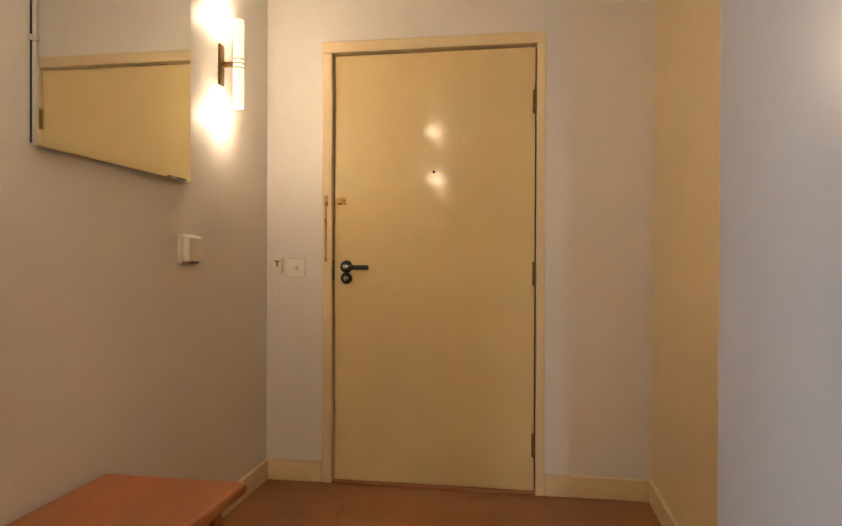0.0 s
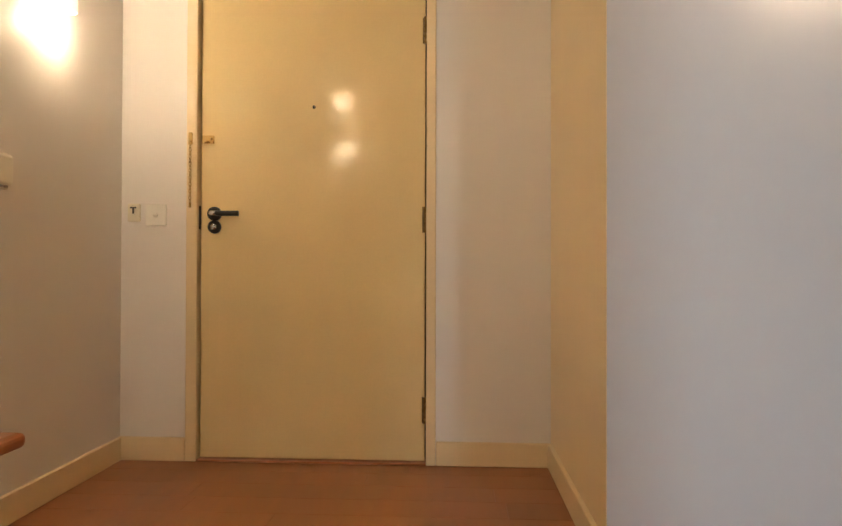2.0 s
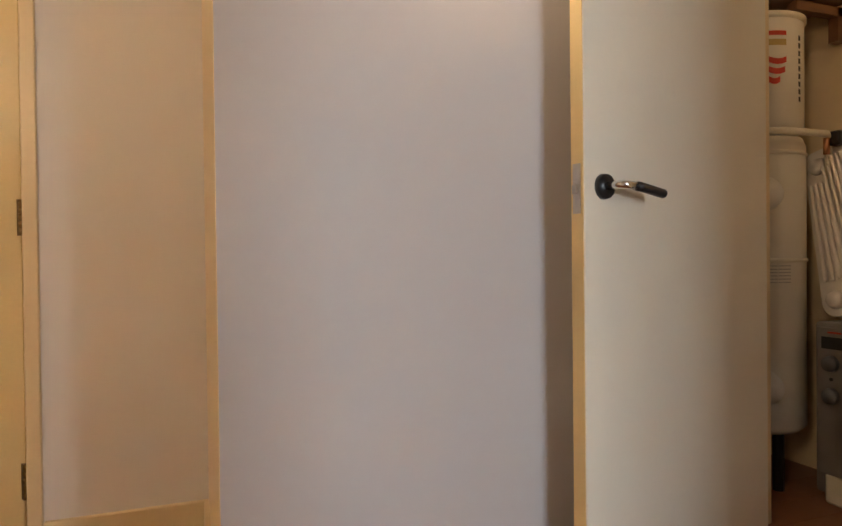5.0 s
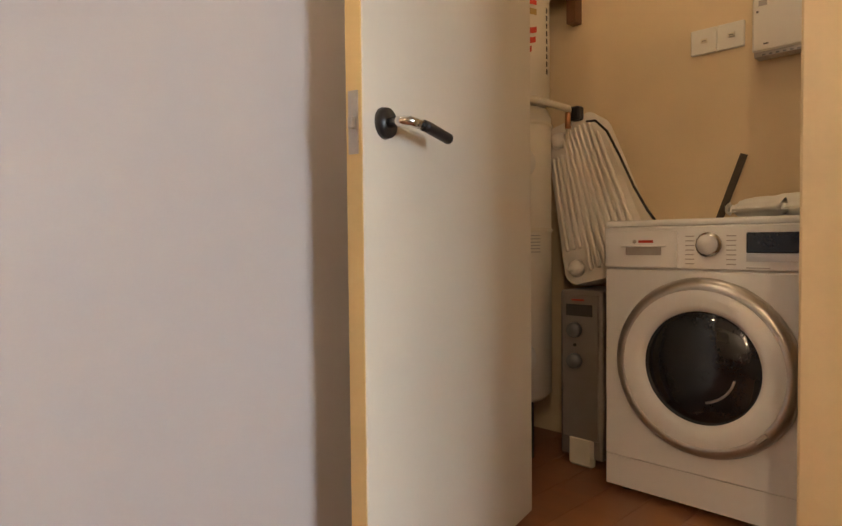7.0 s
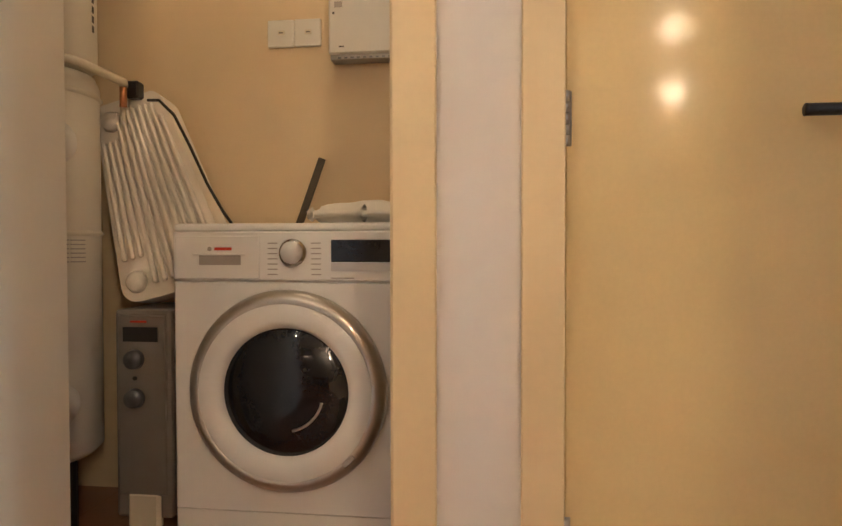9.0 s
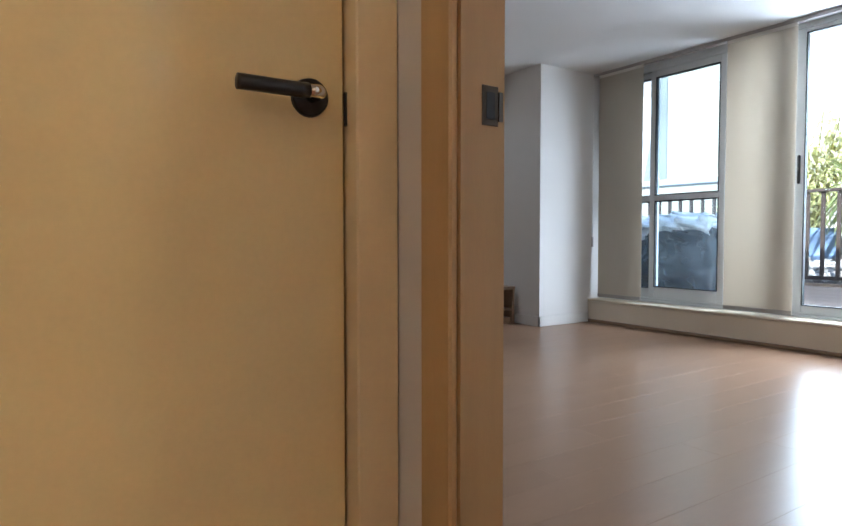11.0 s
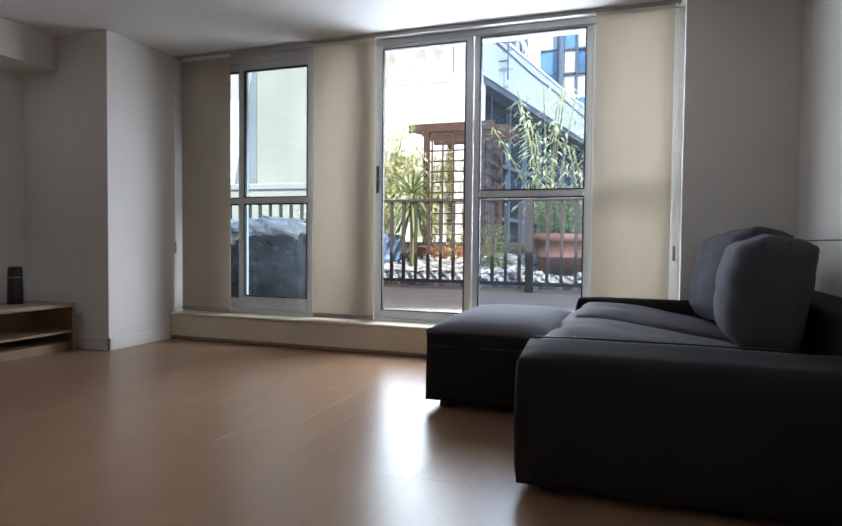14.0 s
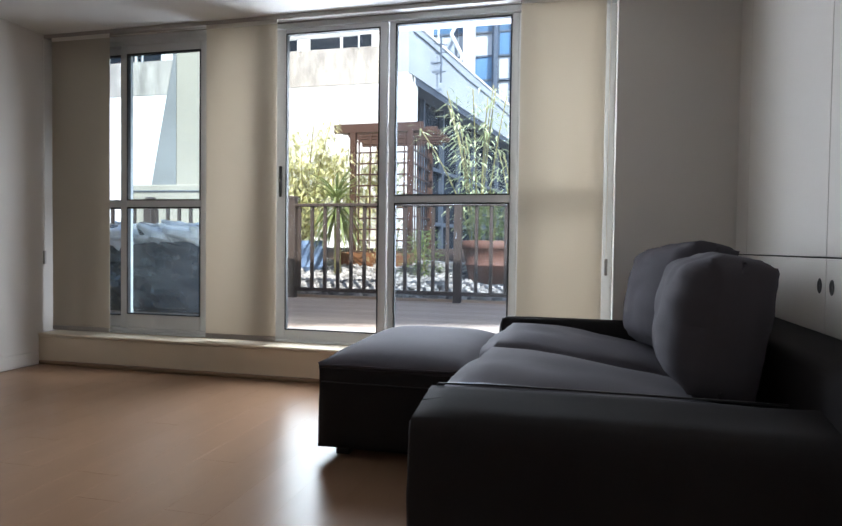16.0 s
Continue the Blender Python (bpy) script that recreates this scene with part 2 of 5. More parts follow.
M_SOIL = mat("dark_soil", (0.05, 0.03, 0.02), 0.9, var=0.4, scale=15, bump=0.6)
M_CONC = mat("white_render", (0.80, 0.78, 0.74), 0.85, var=0.14, scale=0.7, bump=0.4, fine=14, stretch=(1.2, 1.2, 0.45))
M_LEDGE = mat("water_stained_render", (0.36, 0.33, 0.29), 0.85, var=0.55, scale=1.6, bump=0.4, fine=9, stretch=(1.6, 1.6, 0.5))
# Beige taken darker in place of the shade on the projecting wall.
M_BEIGE = mat("shaded_beige_render", (0.33, 0.30, 0.24), 0.85, var=0.16, scale=0.8, bump=0.3, fine=14, stretch=(1, 1, 0.4))
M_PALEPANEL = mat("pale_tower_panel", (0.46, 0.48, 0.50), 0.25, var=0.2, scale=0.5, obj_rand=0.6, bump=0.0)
# Grey that stands in for white wall lying in shadow.
M_CONC3 = mat("shaded_render", (0.20, 0.205, 0.20), 0.85, var=0.2, scale=0.7, bump=0.4, fine=14)
M_CONC2 = mat("grey_concrete", (0.40, 0.43, 0.46), 0.85, var=0.14, scale=0.8, bump=0.3, fine=14)
M_TOWERGL = mat("tower_glass", (0.03, 0.06, 0.11), 0.06, 0.0, var=0.5, scale=0.25, bump=0.0, obj_rand=0.5, tint=(0.10, 0.20, 0.33))
M_TOWERFR = mat("tower_frame", (0.10, 0.12, 0.15), 0.4, 0.4, var=0.1)
M_TOWERWH = mat("tower_white_cladding", (0.70, 0.70, 0.69), 0.5, var=0.06)
M_GROUND = mat("roof_terrace_ground", (0.22, 0.21, 0.20), 0.9, var=0.25, scale=0.8, bump=0.4, fine=20)
M_SHEET = mat("clear_plastic_sheet", (0.80, 0.82, 0.83), 0.14, var=0.6, scale=7, bump=1.0, fine=22)
M_TARP = mat("grey_tarpaulin", (0.012, 0.017, 0.021), 0.22, var=0.4, scale=7, bump=1.0, fine=22)
M_BAMBOO = leaf_mat("bamboo_leaf", (0.44, 0.44, 0.20), (0.72, 0.70, 0.40))
M_YUCCA = leaf_mat("yucca_leaf", (0.09, 0.14, 0.05), (0.24, 0.28, 0.10))
M_SHRUB = leaf_mat("shrub_leaf", (0.08, 0.13, 0.04), (0.18, 0.24, 0.07))
M_PALEBAMBOO = leaf_mat("pale_bamboo_leaf", (0.42, 0.48, 0.26), (0.70, 0.75, 0.45))
M_CANE = mat("bamboo_cane", (0.28, 0.25, 0.10), 0.5, var=0.2)
M_TUBE = emitter("lamp_tube", (1.0, 0.78, 0.52), 0.42)
M_DOWN = emitter("downlight_face", (0.80, 0.90, 1.0), 25.0)


# ---- mesh helpers ----
def mesh_ob(name, bm, material, smooth=False):
    me = bpy.data.meshes.new(name)
    bmesh.ops.recalc_face_normals(bm, faces=bm.faces)
    bm.to_mesh(me)
    bm.free()
    me.materials.append(material)
    if smooth:
        for p in me.polygons:
            p.use_smooth = True
    return new(name, me)


def part(name, bm, material, parent, label="", smooth=False):
    ob = mesh_ob(name, bm, material, smooth)
    ob.parent = parent
    ob.matrix_parent_inverse = Matrix()
    if label:
        ob["label"] = label
    return ob


def thing(name, label, category, group="", kind="", at=None):
    """An empty that carries the parts of one thing; parts are built in world metres when at is None."""
    e = new(name)
    if at is not None:
        e.matrix_basis = at
    return tagged(e, label, category, group, kind)


def bx(bm, x0, x1, y0, y1, z0, z1, bev=0.0, seg=1):
    """Add a box, its edges bevelled."""
    r = bmesh.ops.create_cube(bm, size=1.0)
    vs = r["verts"]
    for v in vs:
        v.co = Vector(((x0 + x1) / 2 + v.co.x * (x1 - x0), (y0 + y1) / 2 + v.co.y * (y1 - y0), (z0 + z1) / 2 + v.co.z * (z1 - z0)))
    if bev > 0:
        es = list({e for v in vs for e in v.link_edges})
        bmesh.ops.bevel(bm, geom=es, offset=bev, segments=seg, affect="EDGES", profile=0.5)
    return bm


def box(*a, **k):
    return bx(bmesh.new(), *a, **k)


def boxes(rows, bev=0.0):
    bm = bmesh.new()
    for r in rows:
        bx(bm, *r, bev=bev)
    return bm


def cyl(r1, r2, depth, m=None, seg=24, bm=None, caps=True):
    """A cone frustum along z about the origin, moved by m."""
    bm = bm or bmesh.new()
    bmesh.ops.create_cone(bm, cap_ends=caps, cap_tris=False, segments=seg, radius1=r1, radius2=r2, depth=depth, matrix=m or Matrix())
    return bm


def rod(bm, a, b, r, seg=10, r2=None):
    """A round bar from a to b."""
    a, b = Vector(a), Vector(b)
    d = b - a
    m = Matrix.Translation((a + b) / 2) @ d.to_track_quat("Z", "Y").to_matrix().to_4x4()
    return cyl(r, r if r2 is None else r2, d.length, m, seg, bm)


def lathe(profile, seg=32, m=None, bm=None):
    """Turn a profile of (radius, height) about z."""
    bm = bm or bmesh.new()
    rings = []
    for r, z in profile:
        rings.append([bm.verts.new((m or Matrix()) @ Vector((r * math.cos(2 * math.pi * i / seg), r * math.sin(2 * math.pi * i / seg), z)))
                      for i in range(seg)])
    for a, b in zip(rings, rings[1:]):
        for i in range(seg):
            bm.faces.new((a[i], a[(i + 1) % seg], b[(i + 1) % seg], b[i]))
    return bm


def tube(points, r, seg=8, bm=None):
    """A bent pipe or cable through points."""
    bm = bm or bmesh.new()
    pts = [Vector(p) for p in points]
    rings = []
    for i, p in enumerate(pts):
        d = (pts[min(i + 1, len(pts) - 1)] - pts[max(i - 1, 0)]).normalized()
        q = d.to_track_quat("Z", "Y").to_matrix()
        rings.append([bm.verts.new(p + q @ Vector((r * math.cos(2 * math.pi * k / seg), r * math.sin(2 * math.pi * k / seg), 0))) for k in range(seg)])
    for a, b in zip(rings, rings[1:]):
        for k in range(seg):
            bm.faces.new((a[k], a[(k + 1) % seg], b[(k + 1) % seg], b[k]))
    bm.faces.new(rings[0])
    bm.faces.new(list(reversed(rings[-1])))
    return bm


def cushion(x0, x1, y0, y1, z0, z1, puff=0.05, cuts=9, seed=1, sag=0.0, rnd=0.75, side=1.0):
    """A padded block: swollen faces, rounded edges, soft creases."""
    bm = bmesh.new()
    bmesh.ops.create_cube(bm, size=2.0)
    bmesh.ops.subdivide_edges(bm, edges=bm.edges[:], cuts=cuts, use_grid_fill=True)
    hx, hy, hz = (x1 - x0) / 2, (y1 - y0) / 2, (z1 - z0) / 2
    for v in bm.verts:
        u, w, t = v.co
        f = lambda a: 1 - abs(a) ** 4
        x = u * hx + math.copysign(puff * side * f(w) * f(t), u) * (abs(u) > 0.99)
        y = w * hy + math.copysign(puff * side * f(u) * f(t), w) * (abs(w) > 0.99)
        z = t * hz + math.copysign(puff * f(u) * f(w), t) * (abs(t) > 0.99)
        near = sorted((hx - abs(x), hy - abs(y), hz - abs(z)))
        e = 1 - min(1.0, max(0.0, near[1]) / 0.05)
        x -= math.copysign(0.018 * e * rnd, x)
        y -= math.copysign(0.018 * e * rnd, y)
        z -= math.copysign(0.018 * e * rnd, z)
        if t > 0.5:
            z -= sag * f(u) * f(w)
        p = Vector((x, y, z))
        n = noise.noise(p * 5.0 + Vector((seed * 7.1, 0, 0))) * 0.012 + noise.noise(p * 16.0 + Vector((seed, 3, 0))) * 0.004
        v.co = p * (1 + n) + Vector(((x0 + x1) / 2, (y0 + y1) / 2, (z0 + z1) / 2))
    return bm


def struct(name, bm, material, label, category):
    return tagged(mesh_ob(name, bm, material), label, category, kind="structure")


# ---- structure ----
CEIL = 2.47
tagged(mesh_ob("ground", box(-400, 400, -800, 300, -0.30, -0.06), M_GROUND), "grey ground sheet reaching the horizon", "ground", kind="structure")

struct("wall_hall_west", box(-0.12, 0, -3.60, 0.14, -0.05, CEIL), M_WALL, "white painted hall wall with the mirror", "wall")
struct("wall_front", boxes([(0, 0.290, 0, 0.14, -0.05, CEIL), (1.346, 1.94, 0, 0.14, -0.05, CEIL), (0.290, 1.346, 0, 0.14, 2.128, CEIL)]),
       M_WALL, "white painted wall round the front door", "wall")
def prism(foot, z0, z1):
    """An upright block over a footprint."""
    bm = bmesh.new()
    low = [bm.verts.new((x, y, z0)) for x, y in foot]
    high = [bm.verts.new((x, y, z1)) for x, y in foot]
    bm.faces.new(low)
    bm.faces.new(high[::-1])
    for i in range(len(foot)):
        j = (i + 1) % len(foot)
        bm.faces.new((low[i], low[j], high[j], high[i]))
    return bm


struct("wall_return", prism([(1.8205, 0), (1.94, 0), (1.94, -0.895), (1.8205, -0.9245)], -0.05, CEIL), M_TRIM, "cream painted return wall beside the front door", "wall")
LWX, LWY, LWA = 1.822, -0.925, math.degrees(math.atan2(0.240, 1.62))
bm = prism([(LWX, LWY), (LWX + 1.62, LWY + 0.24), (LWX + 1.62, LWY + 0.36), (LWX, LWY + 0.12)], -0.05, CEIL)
struct("wall_lamp_side", bm, M_DIMWALL, "white hall wall toned down for dim light below a wall lamp", "wall")
struct("wall_hall_east", boxes([(3.44, 3.55, -0.645, -0.50, -0.05, CEIL), (3.44, 3.55, -1.74, -1.50, -0.05, CEIL),
                                (3.44, 3.55, -1.50, -0.645, 2.10, CEIL), (3.44, 3.55, -2.47, -1.74, 2.10, CEIL),
                                (3.44, 3.55, -2.58, -2.47, -0.05, CEIL), (3.51, 3.55, -2.47, -1.74, -0.05, 2.10)]),
       M_WALL, "white painted hall wall with two cupboard doors", "wall")
struct("wall_hall_south", boxes([(1.93, 2.38, -2.58, -2.50, -0.05, CEIL), (3.262, 3.44, -2.58, -2.50, -0.05, CEIL),
                                 (2.38, 3.262, -2.58, -2.50, 2.09, CEIL), (3.55, 4.27, -2.58, -2.46, -0.05, CEIL)]),
       M_LIVING, "painted wall between hall and living room", "wall")
struct("wall_hall_end", boxes([(0, 1.85, -3.60, -3.48, -0.05, CEIL), (0, 0.85, -3.48, -2.88, -0.05, CEIL), (1.81, 1.849, -3.48, -2.50, -0.05, CEIL)]), M_WALL, "white painted wall at the end of the hall", "wall")
struct("wall_closet", boxes([(4.17, 4.27, -2.46, -0.05, -0.05, CEIL), (3.45, 4.27, -0.12, -0.05, -0.05, CEIL),
                             (3.45, 3.55, -0.50, -0.12, -0.05, CEIL), (3.55, 4.17, -1.86, -1.76, -0.05, CEIL)]),
       M_CLOSET, "cream closet walls behind the washing machine", "wall")
struct("wall_living_west", box(1.85, 1.93, -7.10, -2.50, -0.05, CEIL), M_LIVING, "white living room wall behind the sofa", "wall")
# Room extended out of view to here; its dark walls cut bounced light.
struct("wall_unseen_north", boxes([(4.27, 7.76, 2.60, 2.72, -0.05, CEIL), (4.15, 4.27, -0.05, 2.72, -0.05, CEIL)]), M_FARWALL, "unseen dark walls that cut bounced light at the room's far end", "wall")
struct("wall_living_east", box(7.64, 7.76, -7.10, 2.60, -0.05, CEIL), M_LIVING, "white living room wall behind the television bench", "wall")
struct("wall_window", boxes([(1.93, 2.63, -7.10, -6.83, -0.05, CEIL), (2.63, 6.76, -7.10, -6.83, -0.05, 0.205)]),
       M_LIVING, "white wall and low upstand at the window", "wall")
struct("wall_column", box(6.76, 7.64, -7.10, -6.135, -0.05, CEIL), M_LIVING, "white boxed column beside the window", "column")
struct("bulkhead", box(7.28, 7.64, -6.135, -2.58, 2.20, CEIL), M_LIVING, "white boxed bulkhead under the ceiling", "bulkhead")
struct("ceiling_hall", boxes([(-0.12, 4.27, -2.58, 0.14, CEIL, CEIL + 0.15), (-0.12, 1.85, -3.60, -2.58, CEIL, CEIL + 0.15)]), M_CEIL, "white flat hall ceiling", "ceiling")
struct("ceiling_living", boxes([(1.85, 7.76, -7.35, -2.58, CEIL, CEIL + 0.15), (4.27, 7.76, -2.58, 2.72, CEIL, CEIL + 0.15)]), M_CEIL, "white flat living room ceiling", "ceiling")
struct("floor_base", boxes([(-0.12, 4.27, -2.58, 0.14, -0.055, -0.012), (-0.12, 1.85, -3.60, -2.58, -0.055, -0.012), (1.85, 7.76, -7.10, -2.58, -0.055, -0.012), (4.27, 7.76, -2.58, 2.72, -0.055, -0.012)]), M_DARK, "dark underlay below the floor boards", "floor")
struct("window_sill", box(2.632, 6.758, -7.02, -6.80, 0.209, 0.232, bev=0.006), M_SILL, "cream painted deep window sill", "sill")
struct("riser_panel", box(2.632, 6.758, -6.829, -6.812, 0.03, 0.205), M_SILL, "cream painted panel below the window sill", "trim")
struct("trim_sill_base", box(2.632, 6.758, -6.827, -6.800, 0.0, 0.028, bev=0.006), M_OAK, "thin wooden bead along the floor", "trim")

# baseboards
BASE = 0.098
for rows, m, lab in (
    ([(0.0, 0.016, -2.50, -0.018, 0, BASE), (0.0, 0.288, -0.018, 0.0, 0, BASE), (1.348, 1.82, -0.018, 0.0, 0, BASE),
      (1.805, 1.823, -0.925, -0.018, 0, BASE), (3.424, 3.44, -1.70, -1.545, 0, BASE)], M_TRIM, "cream painted hall baseboard"),
    ([(6.743, 6.76, -6.80, -6.118, 0, BASE), (6.743, 7.64, -6.135, -6.118, 0, BASE), (7.624, 7.64, -6.118, -2.58, 0, BASE),
      (1.972, 2.63, -6.83, -6.813, 0, BASE)], M_LIVING, "white painted living room baseboard")):
    struct("baseboard", boxes(rows, bev=0.003), m, lab, "baseboard")


# ---- doors ----
def lever(parent, at, flip=1, chrome=True, grip=0.115, droop=0.0, reach=0.0):
    """Rose, neck and lever; the lever runs along local +x * flip, the door's face is local -y."""
    def place(bm):
        bmesh.ops.transform(bm, matrix=at, verts=bm.verts)
        return bm
    bm = cyl(0.031, 0.029, 0.012, pose(0, -0.006, 0, 90), 28)
    rose = part("rose", place(bm), M_BLACK, parent, "black round handle rose", True)
    bm = bmesh.new()
    tube([(0, -0.010, 0), (0, -0.045, 0), (0.006 * flip, -0.055, 0), ((0.03 + reach) * flip, -0.058, -0.002)], 0.010, 12, bm)
    part("neck", place(bm), M_CHROME if chrome else M_BLACK, rose, "chrome handle neck", True)
    bm = bmesh.new()
    tube([((0.026 + reach) * flip, -0.058, -0.002), ((0.04 + reach) * flip, -0.059, -0.003), ((grip + reach) * flip, -0.059, -0.003 - droop), ((grip + reach + 0.004) * flip, -0.059, -0.003 - droop)], 0.0115, 14, bm)
    part("grip", place(bm), M_BLACK, rose, "black ribbed lever grip", True)
    return rose


def hinge(parent, at, h=0.108, m=None):
    bm = bmesh.new()
    n = 5
    for i in range(n):
        z0 = -h / 2 + i * h / n
        rod(bm, (0, -0.008, z0 + 0.0008), (0, -0.008, z0 + h / n - 0.0008), 0.010, 12)
    bx(bm, -0.014, 0.014, -0.003, 0.0, -h / 2, h / 2)
    bmesh.ops.transform(bm, matrix=at, verts=bm.verts)
    return part("hinge", bm, m or M_STEEL, parent, "worn steel butt hinge", True)


front = thing("door_1", "closed cream painted flush front door with black lever", "door", kind="structure")
part("leaf", box(0.343, 1.300, 0.010, 0.054, 0.012, 2.066, bev=0.002), M_DOOR, front)
part("frame", boxes([(0.290, 0.337, -0.018, 0.12, 0, 2.075), (1.306, 1.346, -0.018, 0.12, 0, 2.075), (0.290, 1.346, -0.018, 0.12, 2.075, 2.128)], bev=0.003), M_TRIM, front, "cream painted door frame")
part("stop", boxes([(0.337, 0.350, 0.055, 0.10, 0, 2.07), (1.293, 1.306, 0.055, 0.10, 0, 2.07), (0.337, 1.306, 0.055, 0.10, 2.05, 2.075), (0.337, 1.306, 0.09, 0.12, 0, 2.075)]), M_DARK, front)
part("threshold", box(0.337, 1.306, -0.02, 0.10, 0.0, 0.010, bev=0.003), M_HALLFLOOR, front, "worn wooden threshold")
for z in (1.812, 1.019, 0.225):
    hinge(front, pose(1.303, 0.006, z), m=M_OLDBRASS)
r = lever(front, pose(0.403, 0.010, 1.046), 1, True, 0.118)
bm = cyl(0.029, 0.027, 0.012, pose(0.403, 0.004, 0.990, 90), 28)
lk = part("lock_rose", bm, M_BLACK, front, "black round key rose", True)
bm = cyl(0.013, 0.013, 0.008, pose(0.403, -0.004, 0.990, 90), 20)
part("cylinder", bm, M_CHROME, lk, "chrome key cylinder", True)
part("latch_plate", box(0.334, 0.3425, 0.004, 0.012, 0.98, 1.08), M_BLACK, front, "dark latch plate on the leaf edge")
bm = cyl(0.007, 0.007, 0.006, pose(0.829, 0.008, 1.497, 90), 16)
part("peephole", bm, M_BLACK, front, "tiny dark peephole", True)
bm = boxes([(0.348, 0.400, 0.004, 0.010, 1.345, 1.380)], bev=0.001)
for cx in (0.356, 0.392):
    for cz in (1.352, 1.373):
        cyl(0.003, 0.003, 0.003, pose(cx, 0.003, cz, 90), 10, bm)
bx(bm, 0.362, 0.386, -0.004, 0.006, 1.352, 1.373, bev=0.003)
part("chain_keeper", bm, M_BRASS, front, "small brass chain keeper plate")
bm = box(0.300, 0.318, -0.026, -0.018, 1.335, 1.388, bev=0.003)
part("chain_anchor", bm, M_BRASS, front, "brass chain anchor on the frame")
bm = bmesh.new()
for i in range(17):
    z = 1.335 - i * 0.0145
    pts = [(0.309 + 0.0045 * math.cos(a) * (1 if i % 2 else 0.2), -0.026 + 0.0045 * math.cos(a) * (0.2 if i % 2 else 1), z - 0.007 + 0.010 * math.sin(a)) for a in [k * math.pi / 5 for k in range(11)]]
    tube(pts, 0.0016, 6, bm)
rod(bm, (0.309, -0.026, 1.09), (0.309, -0.026, 1.07), 0.005)
part("chain", bm, M_BRASS, front, "hanging brass door chain", True)

closet = thing("door_2", "open off-white closet door with black and chrome lever", "door", kind="structure")
closet.matrix_basis = pose(2.636, -0.939, 0, 0, 0, math.degrees(math.atan2(0.185, 0.79)))
part("leaf", box(0, 0.808, 0, 0.040, 0.012, 2.05, bev=0.002), M_LEAF, closet)
part("edge_strip", box(-0.0025, 0, 0.002, 0.038, 0.014, 2.048), M_DOOR, closet, "cream painted leaf edge")
part("forend", box(-0.005, -0.0025, 0.009, 0.031, 0.985, 1.102), M_STEEL, closet, "steel latch forend")
part("latch_bolt", box(-0.016, -0.005, 0.013, 0.026, 1.030, 1.054, bev=0.003), M_STEEL, closet, "worn steel latch bolt")
lever(closet, pose(0.066, 0, 1.050), 1, True, 0.120, 0.012, 0.024)
cf = thing("door_frame", "cream glossy frame of the closet doorway", "door frame", kind="structure")
part("lining", boxes([(3.424, 3.55, -1.500, -1.452, 0, 2.055), (3.424, 3.55, -0.660, -0.640, 0, 2.055), (3.424, 3.55, -1.500, -0.640, 2.055, 2.10)], bev=0.003), M_TRIM, cf)
part("architrave", boxes([(3.418, 3.44, -1.545, -1.456, 0, 2.14), (3.418, 3.44, -1.456, -0.66, 2.06, 2.14)], bev=0.003), M_TRIM, cf)
part("strike", box(3.455, 3.475, -1.4525, -1.4495, 1.02, 1.085), M_BRASS, cf, "painted strike plate")

cup = thing("door_3", "closed narrow cream gloss cupboard door", "door", kind="structure")
part("leaf", box(3.462, 3.50, -2.414, -1.800, 0.012, 2.05, bev=0.002), M_DOOR, cup)
part("frame", boxes([(3.424, 3.51, -1.796, -1.712, 0, 2.058), (3.424, 3.51, -2.498, -2.419, 0, 2.058), (3.424, 3.51, -2.498, -1.712, 2.058, 2.13)], bev=0.003), M_TRIM, cup, "cream painted door frame")
part("gap_shadow", boxes([(3.500, 3.508, -2.419, -1.796, 0, 2.058)]), M_DARK, cup)
for z in (1.80, 1.071, 0.22):
    hinge(cup, pose(3.462, -1.797, z, 0, 0, -90))
lever(cup, pose(3.462, -2.352, 1.068, 0, 0, -90), -1, True, 0.130)
part("latch_plate", box(3.458, 3.463, -2.4185, -2.4145, 1.03, 1.085), M_BLACK, cup)

liv = thing("door_frame", "cream frame of the living room doorway, toned darker for shade", "door frame", kind="structure")
part("lining", boxes([(3.251, 3.262, -2.582, -2.498, 0, 2.06), (2.38, 2.391, -2.582, -2.498, 0, 2.06), (2.391, 3.251, -2.582, -2.498, 2.06, 2.075)]), M_SHADETRIM, liv)
part("architrave", boxes([(3.256, 3.335, -2.498, -2.482, 0, 2.13), (2.30, 2.385, -2.498, -2.482, 0, 2.13), (2.385, 3.256, -2.498, -2.482, 2.068, 2.13)], bev=0.004), M_SHADETRIM, liv)
part("strike", boxes([(3.2485, 3.2508, -2.568, -2.536, 1.012, 1.072)], bev=0.001), M_STRIKE, liv, "tarnished strike plate")
part("strike_lip", prism([(3.2480, -2.569), (3.2506, -2.569), (3.2506, -2.578), (3.2492, -2.578)], 1.020, 1.064), M_STRIKE, liv, "curved strike lip")
part("strike_hole", box(3.2475, 3.2484, -2.560, -2.544, 1.022, 1.062), M_BLACK, liv, "dark keep hole")


